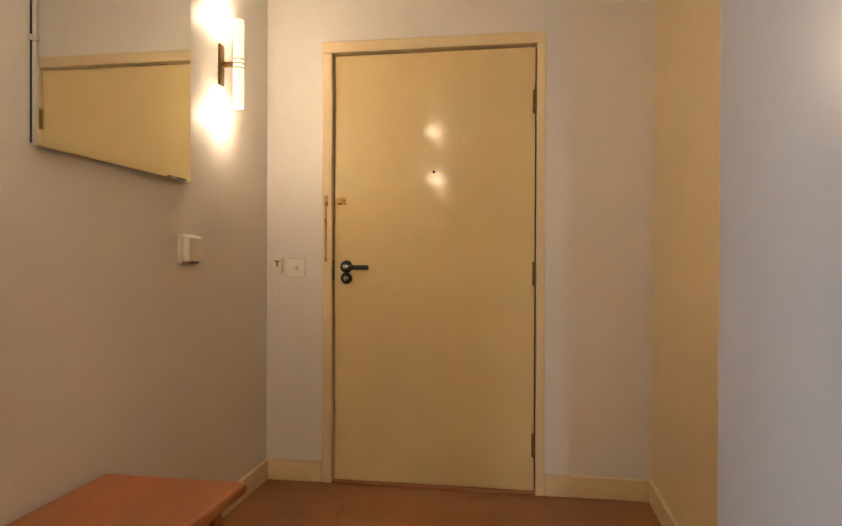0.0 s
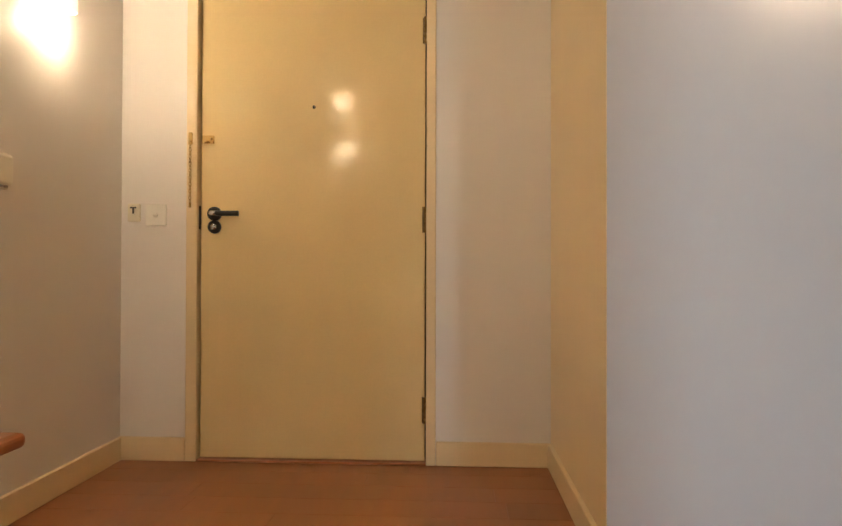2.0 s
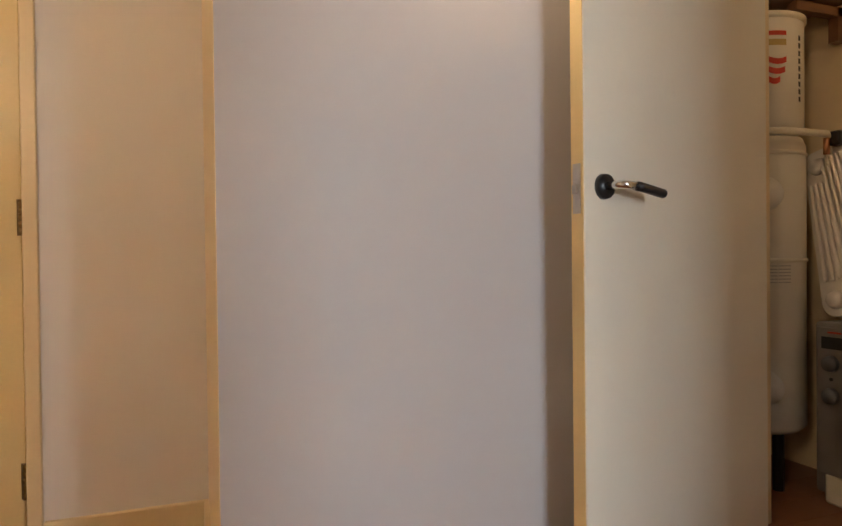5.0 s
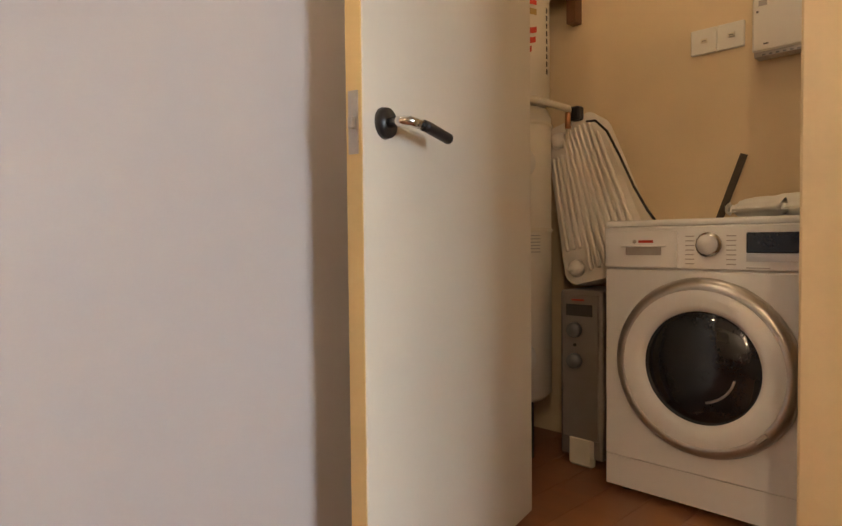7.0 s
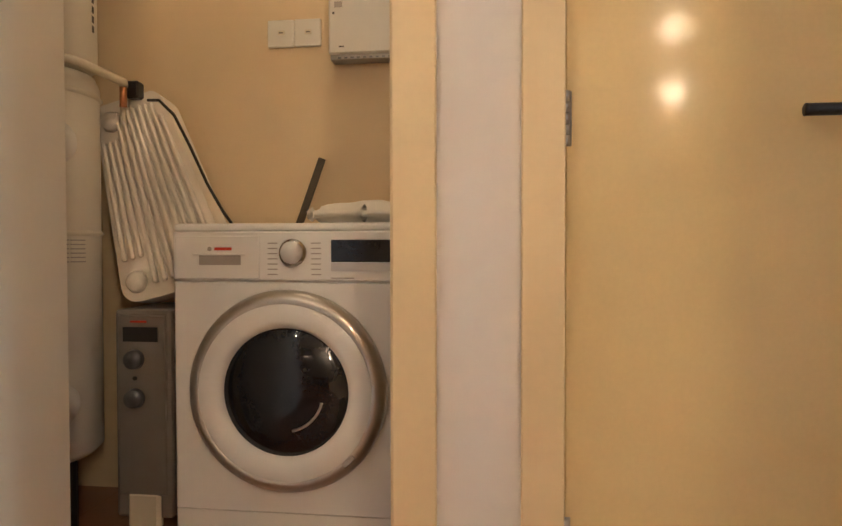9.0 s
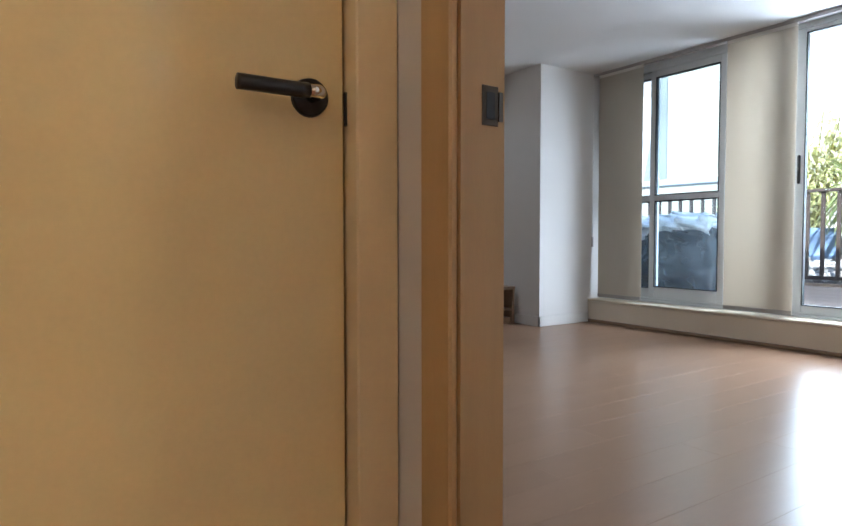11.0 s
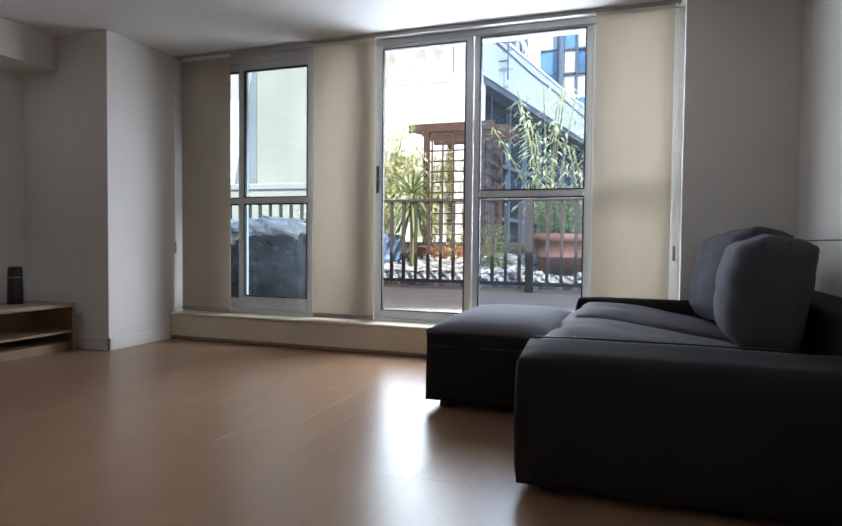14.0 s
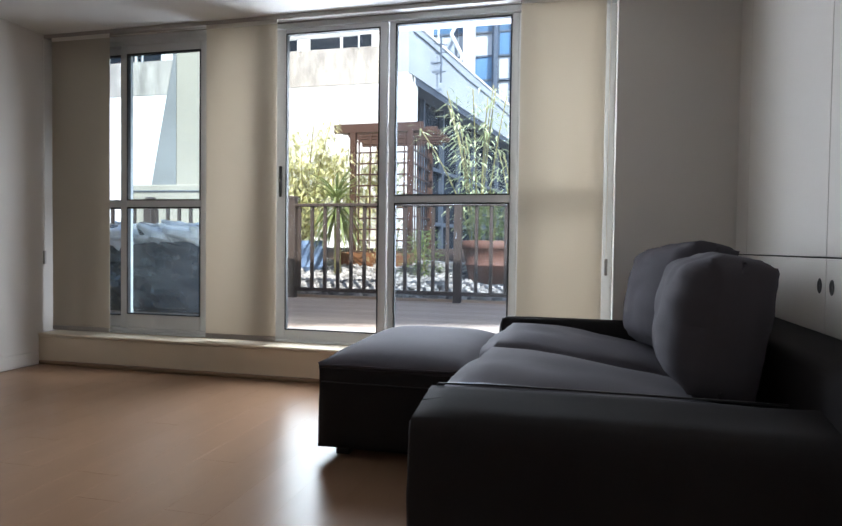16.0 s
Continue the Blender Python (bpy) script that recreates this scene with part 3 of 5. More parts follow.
# ---- hall things ----
def wall_lamp(at, power):
    """Built against the wall y = 0 of its own space, facing -y; z is the lamp's middle."""
    e = thing("wall_lamp", "lit frosted glass tube wall lamp with brass plate", "lamp", "wall lamps", at=at)
    part("backplate", box(-0.020, 0.020, -0.012, 0, -0.085, 0.085, bev=0.004), M_OLDBRASS, e, "brass back plate")
    bm = bmesh.new()
    rod(bm, (0, -0.012, 0), (0, -0.055, 0), 0.012, 12)
    part("arm", bm, M_OLDBRASS, e, "", True)
    bm = lathe([(0.015, -0.180), (0.020, -0.180), (0.022, -0.174), (0.022, 0.174), (0.020, 0.180), (0.015, 0.180), (0.016, 0.10), (0.016, -0.10), (0.015, -0.180)], 28, pose(0, -0.082, 0))
    part("shade", bm, M_TUBE, e, "glowing frosted glass tube", True)
    for z in (-0.018, 0.0, 0.018):
        bm = lathe([(0.0222, z - 0.002), (0.0240, z), (0.0222, z + 0.002)], 28, pose(0, -0.082, 0))
        part("ring", bm, M_OLDBRASS, e, "thin brass ring", True)
    for k, z in enumerate((-0.205, 0.205)):
        d = bpy.data.lights.new("lamp_bulb", "POINT")
        d.energy, d.color, d.shadow_soft_size = power, (1.0, 0.74, 0.47), 0.03
        o = new("lamp_bulb", d)
        o.parent = e
        o.location = (0, -0.065, z)
    return e


wall_lamp(pose(0.0, -0.49, 1.885, 0, 0, 90), 1.3)
wall_lamp(pose(0.46, -2.88, 2.05, 0, 0, 180), 5.6)
wall_lamp(pose(LWX, LWY, 1.90, 0, 0, LWA) @ pose(0.54, 0, 0), 1.0)

mir = thing("mirror", "frameless clear wall mirror with cut corners", "mirror")
prof = [(-1.50, 1.372), (-0.765, 1.372), (-0.765, 2.05), (-0.845, 2.13), (-1.42, 2.13), (-1.50, 2.05)]
bm = bmesh.new()
fr = [bm.verts.new((0.024, y, z)) for y, z in prof]
cy, cz = -1.1325, 1.751
md = [bm.verts.new((0.021, cy + (y - cy) * 1.016, cz + (z - cz) * 1.016)) for y, z in prof]
bk = [bm.verts.new((0.010, v.co.y, v.co.z)) for v in md]
bm.faces.new(fr)
for a, b in ((fr, md), (md, bk)):
    for i in range(6):
        bm.faces.new((a[i], a[(i + 1) % 6], b[(i + 1) % 6], b[i]))
part("mirror_glass", bm, M_MIRROR, mir)
bm = bmesh.new()
b1 = [bm.verts.new((0.0095, cy + (y - cy) * 1.006, cz + (z - cz) * 0.995)) for y, z in prof]
b2 = [bm.verts.new((0.0, v.co.y, v.co.z)) for v in b1]
bm.faces.new(b1)
bm.faces.new(b2[::-1])
for i in range(6):
    bm.faces.new((b1[i], b1[(i + 1) % 6], b2[(i + 1) % 6], b2[i]))
part("backing", bm, M_BLACK, mir, "dark backing board")
part("clip", box(0.0, 0.028, -1.512, -1.500, 1.63, 1.645), M_CHROME, mir, "small chrome clip")

ic = thing("intercom", "white plastic door-entry box on the wall", "intercom")
part("body", box(0.0, 0.020, -0.818, -0.700, 1.060, 1.172, bev=0.005), M_CPLASTIC, ic)
part("cover", box(0.020, 0.046, -0.815, -0.712, 1.070, 1.165, bev=0.010, seg=3), M_WPLASTIC, ic, "curved white cover")
for k in range(3):
    part("button", box(0.030, 0.040, -0.785 + 0.022 * k, -0.773 + 0.022 * k, 1.0625, 1.070, bev=0.002), M_GREYPL, ic)

sw = thing("keyhole_switch", "small cream box with a key hanging in it", "switch")
part("body", box(0.033, 0.086, -0.014, 0, 1.012, 1.088, bev=0.003), M_CPLASTIC, sw)
part("key", boxes([(0.048, 0.072, -0.020, -0.014, 1.068, 1.074), (0.057, 0.062, -0.019, -0.014, 1.045, 1.070)]), M_INK, sw, "dark key")
ls = thing("light_switch", "white square single light switch", "switch")
part("plate", box(0.108, 0.200, -0.009, 0, 0.994, 1.086, bev=0.003), M_WPLASTIC, ls)
bm = cyl(0.010, 0.009, 0.008, pose(0.154, -0.012, 1.040, 90), 20)
part("rocker", bm, M_WPLASTIC, ls, "round push button", True)

bench = thing("bench", "orange pine bench against the hall wall", "bench")
part("top", box(0.02, 0.47, -2.30, -1.24, 0.415, 0.45, bev=0.014, seg=3), M_BENCH, bench)
for x in (0.07, 0.40):
    for y in (-2.20, -1.33):
        part("leg", box(x - 0.025, x + 0.025, y - 0.025, y + 0.025, 0, 0.415, bev=0.006), M_BENCH, bench)
for x in (0.07, 0.40):
    part("rail", box(x - 0.012, x + 0.012, -2.175, -1.355, 0.345, 0.41, bev=0.003), M_BENCH, bench)


# ---- closet things ----
WX, WY, WW, WH = 3.756, -0.813, 0.622, 0.882
wm = thing("washing_machine", "white front-loading washing machine with silver door ring", "washing machine")
part("body", box(WX + 0.012, WX + 0.405, WY - WW, WY, 0.02, WH - 0.02, bev=0.006), M_APPL, wm)
part("top", box(WX + 0.002, WX + 0.405, WY - WW - 0.001, WY + 0.001, WH - 0.020, WH, bev=0.007, seg=2), M_APPL, wm)
part("front_panel", box(WX, WX + 0.012, WY - WW, WY, 0.12, 0.728, bev=0.004), M_APPL, wm)
part("plinth", box(WX + 0.006, WX + 0.012, WY - WW, WY, 0.02, 0.118), M_APPL, wm)
part("control_panel", box(WX - 0.004, WX + 0.012, WY - WW, WY, 0.731, WH - 0.021, bev=0.004), M_APPL, wm)
dr = part("detergent_drawer", box(WX - 0.009, WX - 0.004, WY - 0.240, WY - 0.008, 0.735, WH - 0.032, bev=0.003), M_APPL, wm)
part("drawer_grip", box(WX - 0.0105, WX - 0.009, WY - 0.190, WY - 0.076, 0.773, 0.800), M_GREYPL, dr, "recessed grey grip")
part("grip_lip", box(WX - 0.015, WX - 0.009, WY - 0.205, WY - 0.060, 0.798, 0.804, bev=0.002), M_APPL, dr)
part("logo_bar", box(WX - 0.0105, WX - 0.009, WY - 0.165, WY - 0.118, 0.811, 0.819), M_RED, dr, "red maker's mark")
bm = cyl(0.006, 0.006, 0.002, pose(WX - 0.010, WY - 0.105, 0.815, 0, 90), 14)
part("logo_dot", bm, M_GREYPL, dr, "grey round mark")
bm = cyl(0.036, 0.033, 0.016, pose(WX - 0.012, WY - 0.332, 0.805, 0, 90), 32)
kn = part("programme_knob", bm, M_CHROME, wm, "chrome programme dial", True)
bm = cyl(0.029, 0.027, 0.010, pose(WX - 0.024, WY - 0.332, 0.805, 0, 90), 32)
part("knob_cap", bm, M_APPL, kn, "white dial cap", True)
for k in range(7):
    for s in (-1, 1):
        z = 0.828 - k * 0.0135
        part("print_line", box(WX - 0.0052, WX - 0.004, WY - 0.332 + s * 0.058 - 0.013, WY - 0.332 + s * 0.058 + 0.013, z, z + 0.003), M_GREYPL, wm)
ds = part("display", box(WX - 0.007, WX - 0.004, WY - 0.600, WY - 0.430, 0.781, 0.838, bev=0.002), M_DARKGLASS, wm, "black display window")
part("display_strip", box(WX - 0.0055, WX - 0.004, WY - 0.600, WY - 0.430, 0.757, 0.779), M_SILVER, wm, "silver button strip")
part("print_bar", box(WX - 0.0052, WX - 0.004, WY - 0.49, WY - 0.43, 0.738, 0.741), M_GREYPL, wm)
for k in range(3):
    part("print_mark", box(WX - 0.0012, WX, WY - 0.612 + 0.004 * k, WY - 0.590, 0.672 + 0.010 * k, 0.675 + 0.010 * k), M_INK, wm)
dm = pose(WX, WY - WW / 2 - 0.002, 0.446, 0, -90)
bm = lathe([(0.262, 0.0), (0.264, 0.012), (0.258, 0.028), (0.244, 0.037), (0.230, 0.040), (0.228, 0.038)], 64, dm)
ring = part("door_ring", bm, M_SILVER, wm, "silver outer door ring", True)
bm = lathe([(0.229, 0.0385), (0.212, 0.043), (0.186, 0.042), (0.170, 0.034), (0.164, 0.020)], 64, dm)
part("inner_ring", bm, M_APPL, ring, "white inner door ring", True)
bm = lathe([(0.168, 0.022), (0.158, 0.028), (0.140, 0.036), (0.110, 0.045), (0.075, 0.051), (0.040, 0.054), (0.0005, 0.055)], 64, dm)
part("door_glass", bm, M_DARKGLASS, ring, "dark bowl-shaped door glass", True)
# Silver crescent laid on the glass for the highlight of the seal fold.
bm = tube([dm @ Vector((-0.095 * math.cos(a), -0.095 * math.sin(a) * 1.1, 0.0485)) for a in [0.25 + k * 0.14 for k in range(9)]], 0.0035, 8)
part("fold_glint", bm, M_SILVER, ring, "silver crescent for the glint on the door seal's fold", True)
bm = box(-0.020, 0.020, -0.008, 0.008, 0.030, 0.0425, bev=0.003)
bmesh.ops.transform(bm, matrix=dm @ pose(0, 0, 0, 0, 0, -45) @ pose(0, -0.238, 0), verts=bm.verts)
part("door_grip", bm, M_GREYPL, ring, "grey grip recess")
for y in (WY - 0.05, WY - WW + 0.05):
    bm = cyl(0.022, 0.026, 0.022, pose(WX + 0.06, y, 0.011), 16)
    part("foot", bm, M_BLACK, wm)

bag = thing("plastic_bag", "crumpled white translucent plastic bag on the washing machine", "bag")
bm = cushion(WX + 0.10, WX + 0.32, -1.47, -1.130, WH + 0.001, WH + 0.062, 0.010, 16, 12, 0.0, 1.4)
for v in bm.verts:
    k = (v.co.z - WH) / 0.06
    v.co.z = max(WH + 0.001, v.co.z + k * (0.008 * noise.noise(v.co * 9.0) + 0.006 * abs(noise.noise(v.co * 22.0)) - 0.006))
part("film", bm, M_WPLASTIC, bag, "", True)
strip = mesh_ob("metal_bracket", bmesh.new(), M_STRIKE)
bm = box(-0.003, 0.003, -0.012, 0.012, 0, 0.235, bev=0.001)
bmesh.ops.transform(bm, matrix=pose(4.14, -1.030, WH + 0.002, 20, 0, 0), verts=bm.verts)
bm.to_mesh(strip.data)
bm.free()
tagged(strip, "grey metal strip leaning on the closet wall", "bracket")

XB = 4.17
for y0, nm in ((-1.012, "fused_spur"), (-1.102, "fused_spur")):
    e = thing(nm, "white square switched spur on the closet wall", "switch", "closet switches")
    part("plate", box(XB - 0.012, XB, y0, y0 + 0.088, 1.470, 1.558, bev=0.003), M_WPLASTIC, e)
    part("switch_rocker", box(XB - 0.016, XB - 0.012, y0 + 0.030, y0 + 0.052, 1.508, 1.522, bev=0.001), M_CPLASTIC, e)
    part("mark", box(XB - 0.0166, XB - 0.016, y0 + 0.034, y0 + 0.048, 1.513, 1.516), M_INK, e)
e = thing("control_box", "white plastic heating control box on the wall", "control box")
part("body", box(XB - 0.060, XB, -1.46, -1.140, 1.425, 1.600, bev=0.006), M_WPLASTIC, e)
part("base", box(XB - 0.054, XB, -1.455, -1.146, 1.410, 1.425), M_GREYPL, e)
part("label_mark", box(XB - 0.0612, XB - 0.060, -1.185, -1.160, 1.57, 1.588), M_GREYPL, e)
part("button", box(XB - 0.0615, XB - 0.060, -1.160, -1.154, 1.55, 1.556), M_INK, e)
for k in range(14):
    part("vent_slot", box(XB - 0.0552, XB - 0.054, -1.44 + k * 0.020, -1.430 + k * 0.020, 1.412, 1.417), M_KNOB, e)
part("print_bar", box(XB - 0.0612, XB - 0.060, -1.19, -1.175, 1.446, 1.450), M_INK, e)

# hot water cylinder with its pipes and the bucket standing on it
CX, CY, CR = 3.84, -0.335, 0.18
hw = thing("water_cylinder", "tall cream hot-water cylinder with bands and round caps", "water heater")
bm = lathe([(0.02, 0.22), (CR - 0.02, 0.22), (CR, 0.24), (CR, 1.285), (CR - 0.012, 1.315), (0.05, 1.33), (0.001, 1.33)], 48, pose(CX, CY, 0))
part("tank", bm, M_TANK, hw, "", True)
for z in (0.86, 1.255):
    bm = lathe([(CR + 0.001, z - 0.008), (CR + 0.007, z), (CR + 0.001, z + 0.008)], 48, pose(CX, CY, 0))
    part("band", bm, M_CPLASTIC, hw, "", True)
for z in (1.10, 0.40):
    d = Vector((-0.62, -0.78, 0)).normalized()
    bm = rod(bmesh.new(), Vector((CX, CY, z)) + d * (CR - 0.02), Vector((CX, CY, z)) + d * (CR + 0.035), 0.062, 28)
    part("cap", bm, M_WPLASTIC, hw, "white round access cap", True)
for a in (0.4, 2.5, 4.6):
    bm = rod(bmesh.new(), (CX + 0.12 * math.cos(a), CY + 0.12 * math.sin(a), 0.0), (CX + 0.12 * math.cos(a), CY + 0.12 * math.sin(a), 0.23), 0.02)
    part("leg", bm, M_BLACK, hw)
bm = bmesh.new()
for k in range(6):
    for (w, z) in ((0.09, 0.84 - k * 0.012),):
        for j in range(3):
            a = math.atan2(-0.86, -0.50) + (j - 1) * 0.28
            p = Vector((CX + (CR + 0.001) * math.cos(a), CY + (CR + 0.001) * math.sin(a), z))
            b2 = bmesh.ops.create_cube(bm, size=1.0)["verts"]
            bmesh.ops.transform(bm, matrix=Matrix.Translation(p) @ Matrix.Rotation(a, 4, "Z") @ Matrix.Diagonal((0.003, 0.045, 0.003, 1)), verts=b2)
part("print_label", bm, M_GREYPL, hw, "rows of small print")

ves = thing("bucket", "cream bucket with red chevron mark on the cylinder", "vessel")
bm = lathe([(0.02, 1.335), (CR - 0.02, 1.335), (CR - 0.005, 1.35), (CR - 0.005, 1.755), (CR - 0.012, 1.768), (CR - 0.035, 1.775), (0.001, 1.775)], 48, pose(CX, CY, 0))
part("shell", bm, M_TANK, ves, "", True)
bm = lathe([(CR - 0.004, 1.742), (CR + 0.004, 1.750), (CR + 0.003, 1.764), (CR - 0.012, 1.770)], 48, pose(CX, CY, 0))
part("rim", bm, M_CPLASTIC, ves, "", True)


def wrap_bar(bm, a0, a1, z, h, dz=0.0, n=8, r=CR - 0.0035):
    """A printed bar wrapped on the vessel, rising by dz to its ends."""
    rows = []
    for i in range(n + 1):
        a = a0 + (a1 - a0) * i / n
        zz = z + dz * math.sin(i / n * 2 * math.pi)
        rows.append([bm.verts.new((CX + rr * math.cos(a), CY + rr * math.sin(a), zz + s * h / 2)) for rr in (r, r - 0.004) for s in (-1, 1)])
    for p, q in zip(rows, rows[1:]):
        bm.faces.new((p[0], q[0], q[1], p[1]))
        bm.faces.new((p[2], p[3], q[3], q[2]))
        bm.faces.new((p[1], q[1], q[3], p[3]))
        bm.faces.new((p[0], p[2], q[2], q[0]))


A0 = math.atan2(-0.80, -0.60)
for k in range(3):
    bm = bmesh.new()
    wdt = (0.36, 0.33, 0.22)[k]
    wrap_bar(bm, A0 - wdt + 0.12, A0 + wdt + 0.12, 1.590 - k * 0.036, 0.021, 0.008)
    part("red_wave", bm, M_RED, ves, "red wavy printed bar")
bm = bmesh.new()
wrap_bar(bm, A0 - 0.25, A0 + 0.48, 1.685, 0.016)
part("red_line", bm, M_RED, ves)
bm = bmesh.new()
wrap_bar(bm, A0 - 0.25, A0 + 0.48, 1.652, 0.022)
part("ochre_line", bm, M_OCHRE, ves)
for k in range(9):
    bm = bmesh.new()
    wrap_bar(bm, A0 + 0.82, A0 + 0.90, 1.45 + k * 0.028, 0.018)
    part("ink_mark", bm, M_INK, ves)

pipe = thing("water_pipes", "cream painted pipes bent round the cylinder", "pipe")
rr = CR + 0.030
for z, nm in ((1.325, "pipe"),):
    pts = [(CX + rr * math.cos(a), CY + rr * math.sin(a), z) for a in [math.pi * 1.02 + k * 0.13 for k in range(10)]]
    pts += [(3.985, -0.532, z), (4.01, -0.518, z - 0.012), (4.02, -0.512, z - 0.04), (4.02, -0.512, 0.70)]
    part(nm, tube(pts, 0.013, 10), M_CPLASTIC, pipe, "", True)
part("pipe", tube([(3.985, -0.53, 1.31), (3.985, -0.53, 1.25)], 0.011, 10), M_COPPER, pipe, "bare copper pipe", True)
part("valve", box(4.0, 4.040, -0.568, -0.524, 1.282, 1.335, bev=0.006), M_BLACK, pipe, "black valve head")

sh = thing("shelf", "dark brown wooden shelf piece above the vessel", "shelf")
bm = cushion(3.62, 4.165, -0.50, -0.12, 1.83, 1.95, 0.01, 6, 4)
part("board", bm, M_BROWN, sh, "", True)
part("bracket", boxes([(4.12, 4.17, -0.48, -0.44, 1.70, 1.83), (3.9, 4.17, -0.48, -0.44, 1.795, 1.828)]), M_BROWN, sh)

# bulb in its holder on the closet ceiling
cb = thing("closet_lamp", "bare lit bulb in a white holder on the closet ceiling", "lamp")
part("holder", lathe([(0.001, CEIL - 0.001), (0.045, CEIL - 0.001), (0.045, CEIL - 0.012), (0.022, CEIL - 0.020), (0.020, CEIL - 0.055), (0.001, CEIL - 0.055)], 24, pose(3.64, -1.12, 0)), M_WPLASTIC, cb, "", True)
part("bulb", lathe([(0.013, CEIL - 0.056), (0.014, CEIL - 0.075), (0.030, CEIL - 0.105), (0.030, CEIL - 0.125), (0.018, CEIL - 0.145), (0.001, CEIL - 0.150)], 20, pose(3.64, -1.12, 0)), M_TUBE, cb, "glowing bulb", True)
d = bpy.data.lights.new("closet_bulb", "POINT")
d.energy, d.color, d.shadow_soft_size = 0.85, (1.0, 0.75, 0.45), 0.03
o = new("closet_bulb", d)
o.parent = cb
o.location = (3.64, -1.12, CEIL - 0.19)

# oil heater and the ribbed radiator that leans on it
ht = thing("oil_heater", "grey electric heater end with two knobs", "heater")
hx = 3.88
part("body", box(hx, hx + 0.26, -0.735, -0.560, 0.03, 0.640, bev=0.012, seg=2), M_HEATER, ht)
part("control_face", box(hx - 0.008, hx, -0.722, -0.573, 0.10, 0.625, bev=0.004), M_HEATER, ht, "silver grey control face")
part("display", box(hx - 0.0095, hx - 0.008, -0.698, -0.592, 0.548, 0.590), M_DARK, ht, "dark recessed grille")
part("mark", box(hx - 0.0095, hx - 0.008, -0.665, -0.615, 0.603, 0.609), M_RED, ht)
for z in (0.497, 0.384):
    bm = cyl(0.029, 0.025, 0.02, pose(hx - 0.018, -0.628, z, 0, -90), 24)
    k = part("knob", bm, M_KNOB, ht, "round steel knob", True)
bm = cyl(0.006, 0.006, 0.004, pose(hx - 0.010, -0.628, 0.442, 0, -90), 12)
part("pilot_light", bm, M_INK, ht)
part("base_cover", box(hx - 0.012, hx + 0.02, -0.70, -0.60, 0.0, 0.11, bev=0.01), M_CPLASTIC, ht, "pale moulded foot")

rad = thing("radiator", "white ribbed oil radiator leaning on its side", "radiator", at=pose(3.935, -0.556, 0.645, -14.5, 0, 0) @ pose(0, 0, 0, 0, 9, 0))
RW, RH = 0.355, 0.645


def rounded_plate(w, h, r, x0, x1, n=8):
    """A plate in y and z with round corners, running to -y and up."""
    bm = bmesh.new()
    pts = []
    for cyy, czz, s0 in ((-r, h - r, 0), (-w + r, h - r, 90), (-w + r, r, 180), (-r, r, 270)):
        for k in range(n + 1):
            a = radians(s0 + 90 * k / n)
            pts.append((cyy + r * math.cos(a), czz + r * math.sin(a)))
    f = [bm.verts.new((x0, y, z)) for y, z in pts]
    b = [bm.verts.new((x1, y, z)) for y, z in pts]
    bm.faces.new(f)
    bm.faces.new(b[::-1])
    for i in range(len(pts)):
        bm.faces.new((f[i], f[(i + 1) % len(pts)], b[(i + 1) % len(pts)], b[i]))
    return bm


def taper(bm):
    """The far side draws in towards the top."""
    for v in bm.verts:
        v.co.y *= 1.04 - 0.40 * v.co.z / RH
    return bm


part("plate", taper(rounded_plate(RW, RH, 0.055, 0.0, 0.085)), M_RAD, rad)
for k in range(11):
    y = -0.030 - k * 0.029
    top = RH - (0.04 if 0 < k < 10 else 0.09)
    bm = box(-0.016, 0.001, y - 0.0092, y + 0.0092, 0.04 if k > 2 else 0.13, top if k > 2 else RH - 0.13, bev=0.008, seg=3)
    part("rib", taper(bm), M_RAD, rad, "", True)
for y, z in ((-0.055, RH - 0.065), (-0.055, 0.06)):
    bm = cyl(0.034, 0.026, 0.02, pose(-0.010, y, z, 0, -90), 28)
    part("end_cap", bm, M_RAD, rad, "round pressed boss", True)
cable = mesh_ob("power_cable", tube([(3.90, -0.66, 1.247), (3.89, -0.70, 1.243), (3.89, -0.745, 1.20), (3.895, -0.79, 1.11), (3.90, -0.84, 1.00), (3.905, -0.885, 0.92), (3.91, -0.91, 0.884)], 0.0045, 8), M_BLACK, True)
tagged(cable, "black power cable draped over the radiator", "cable")


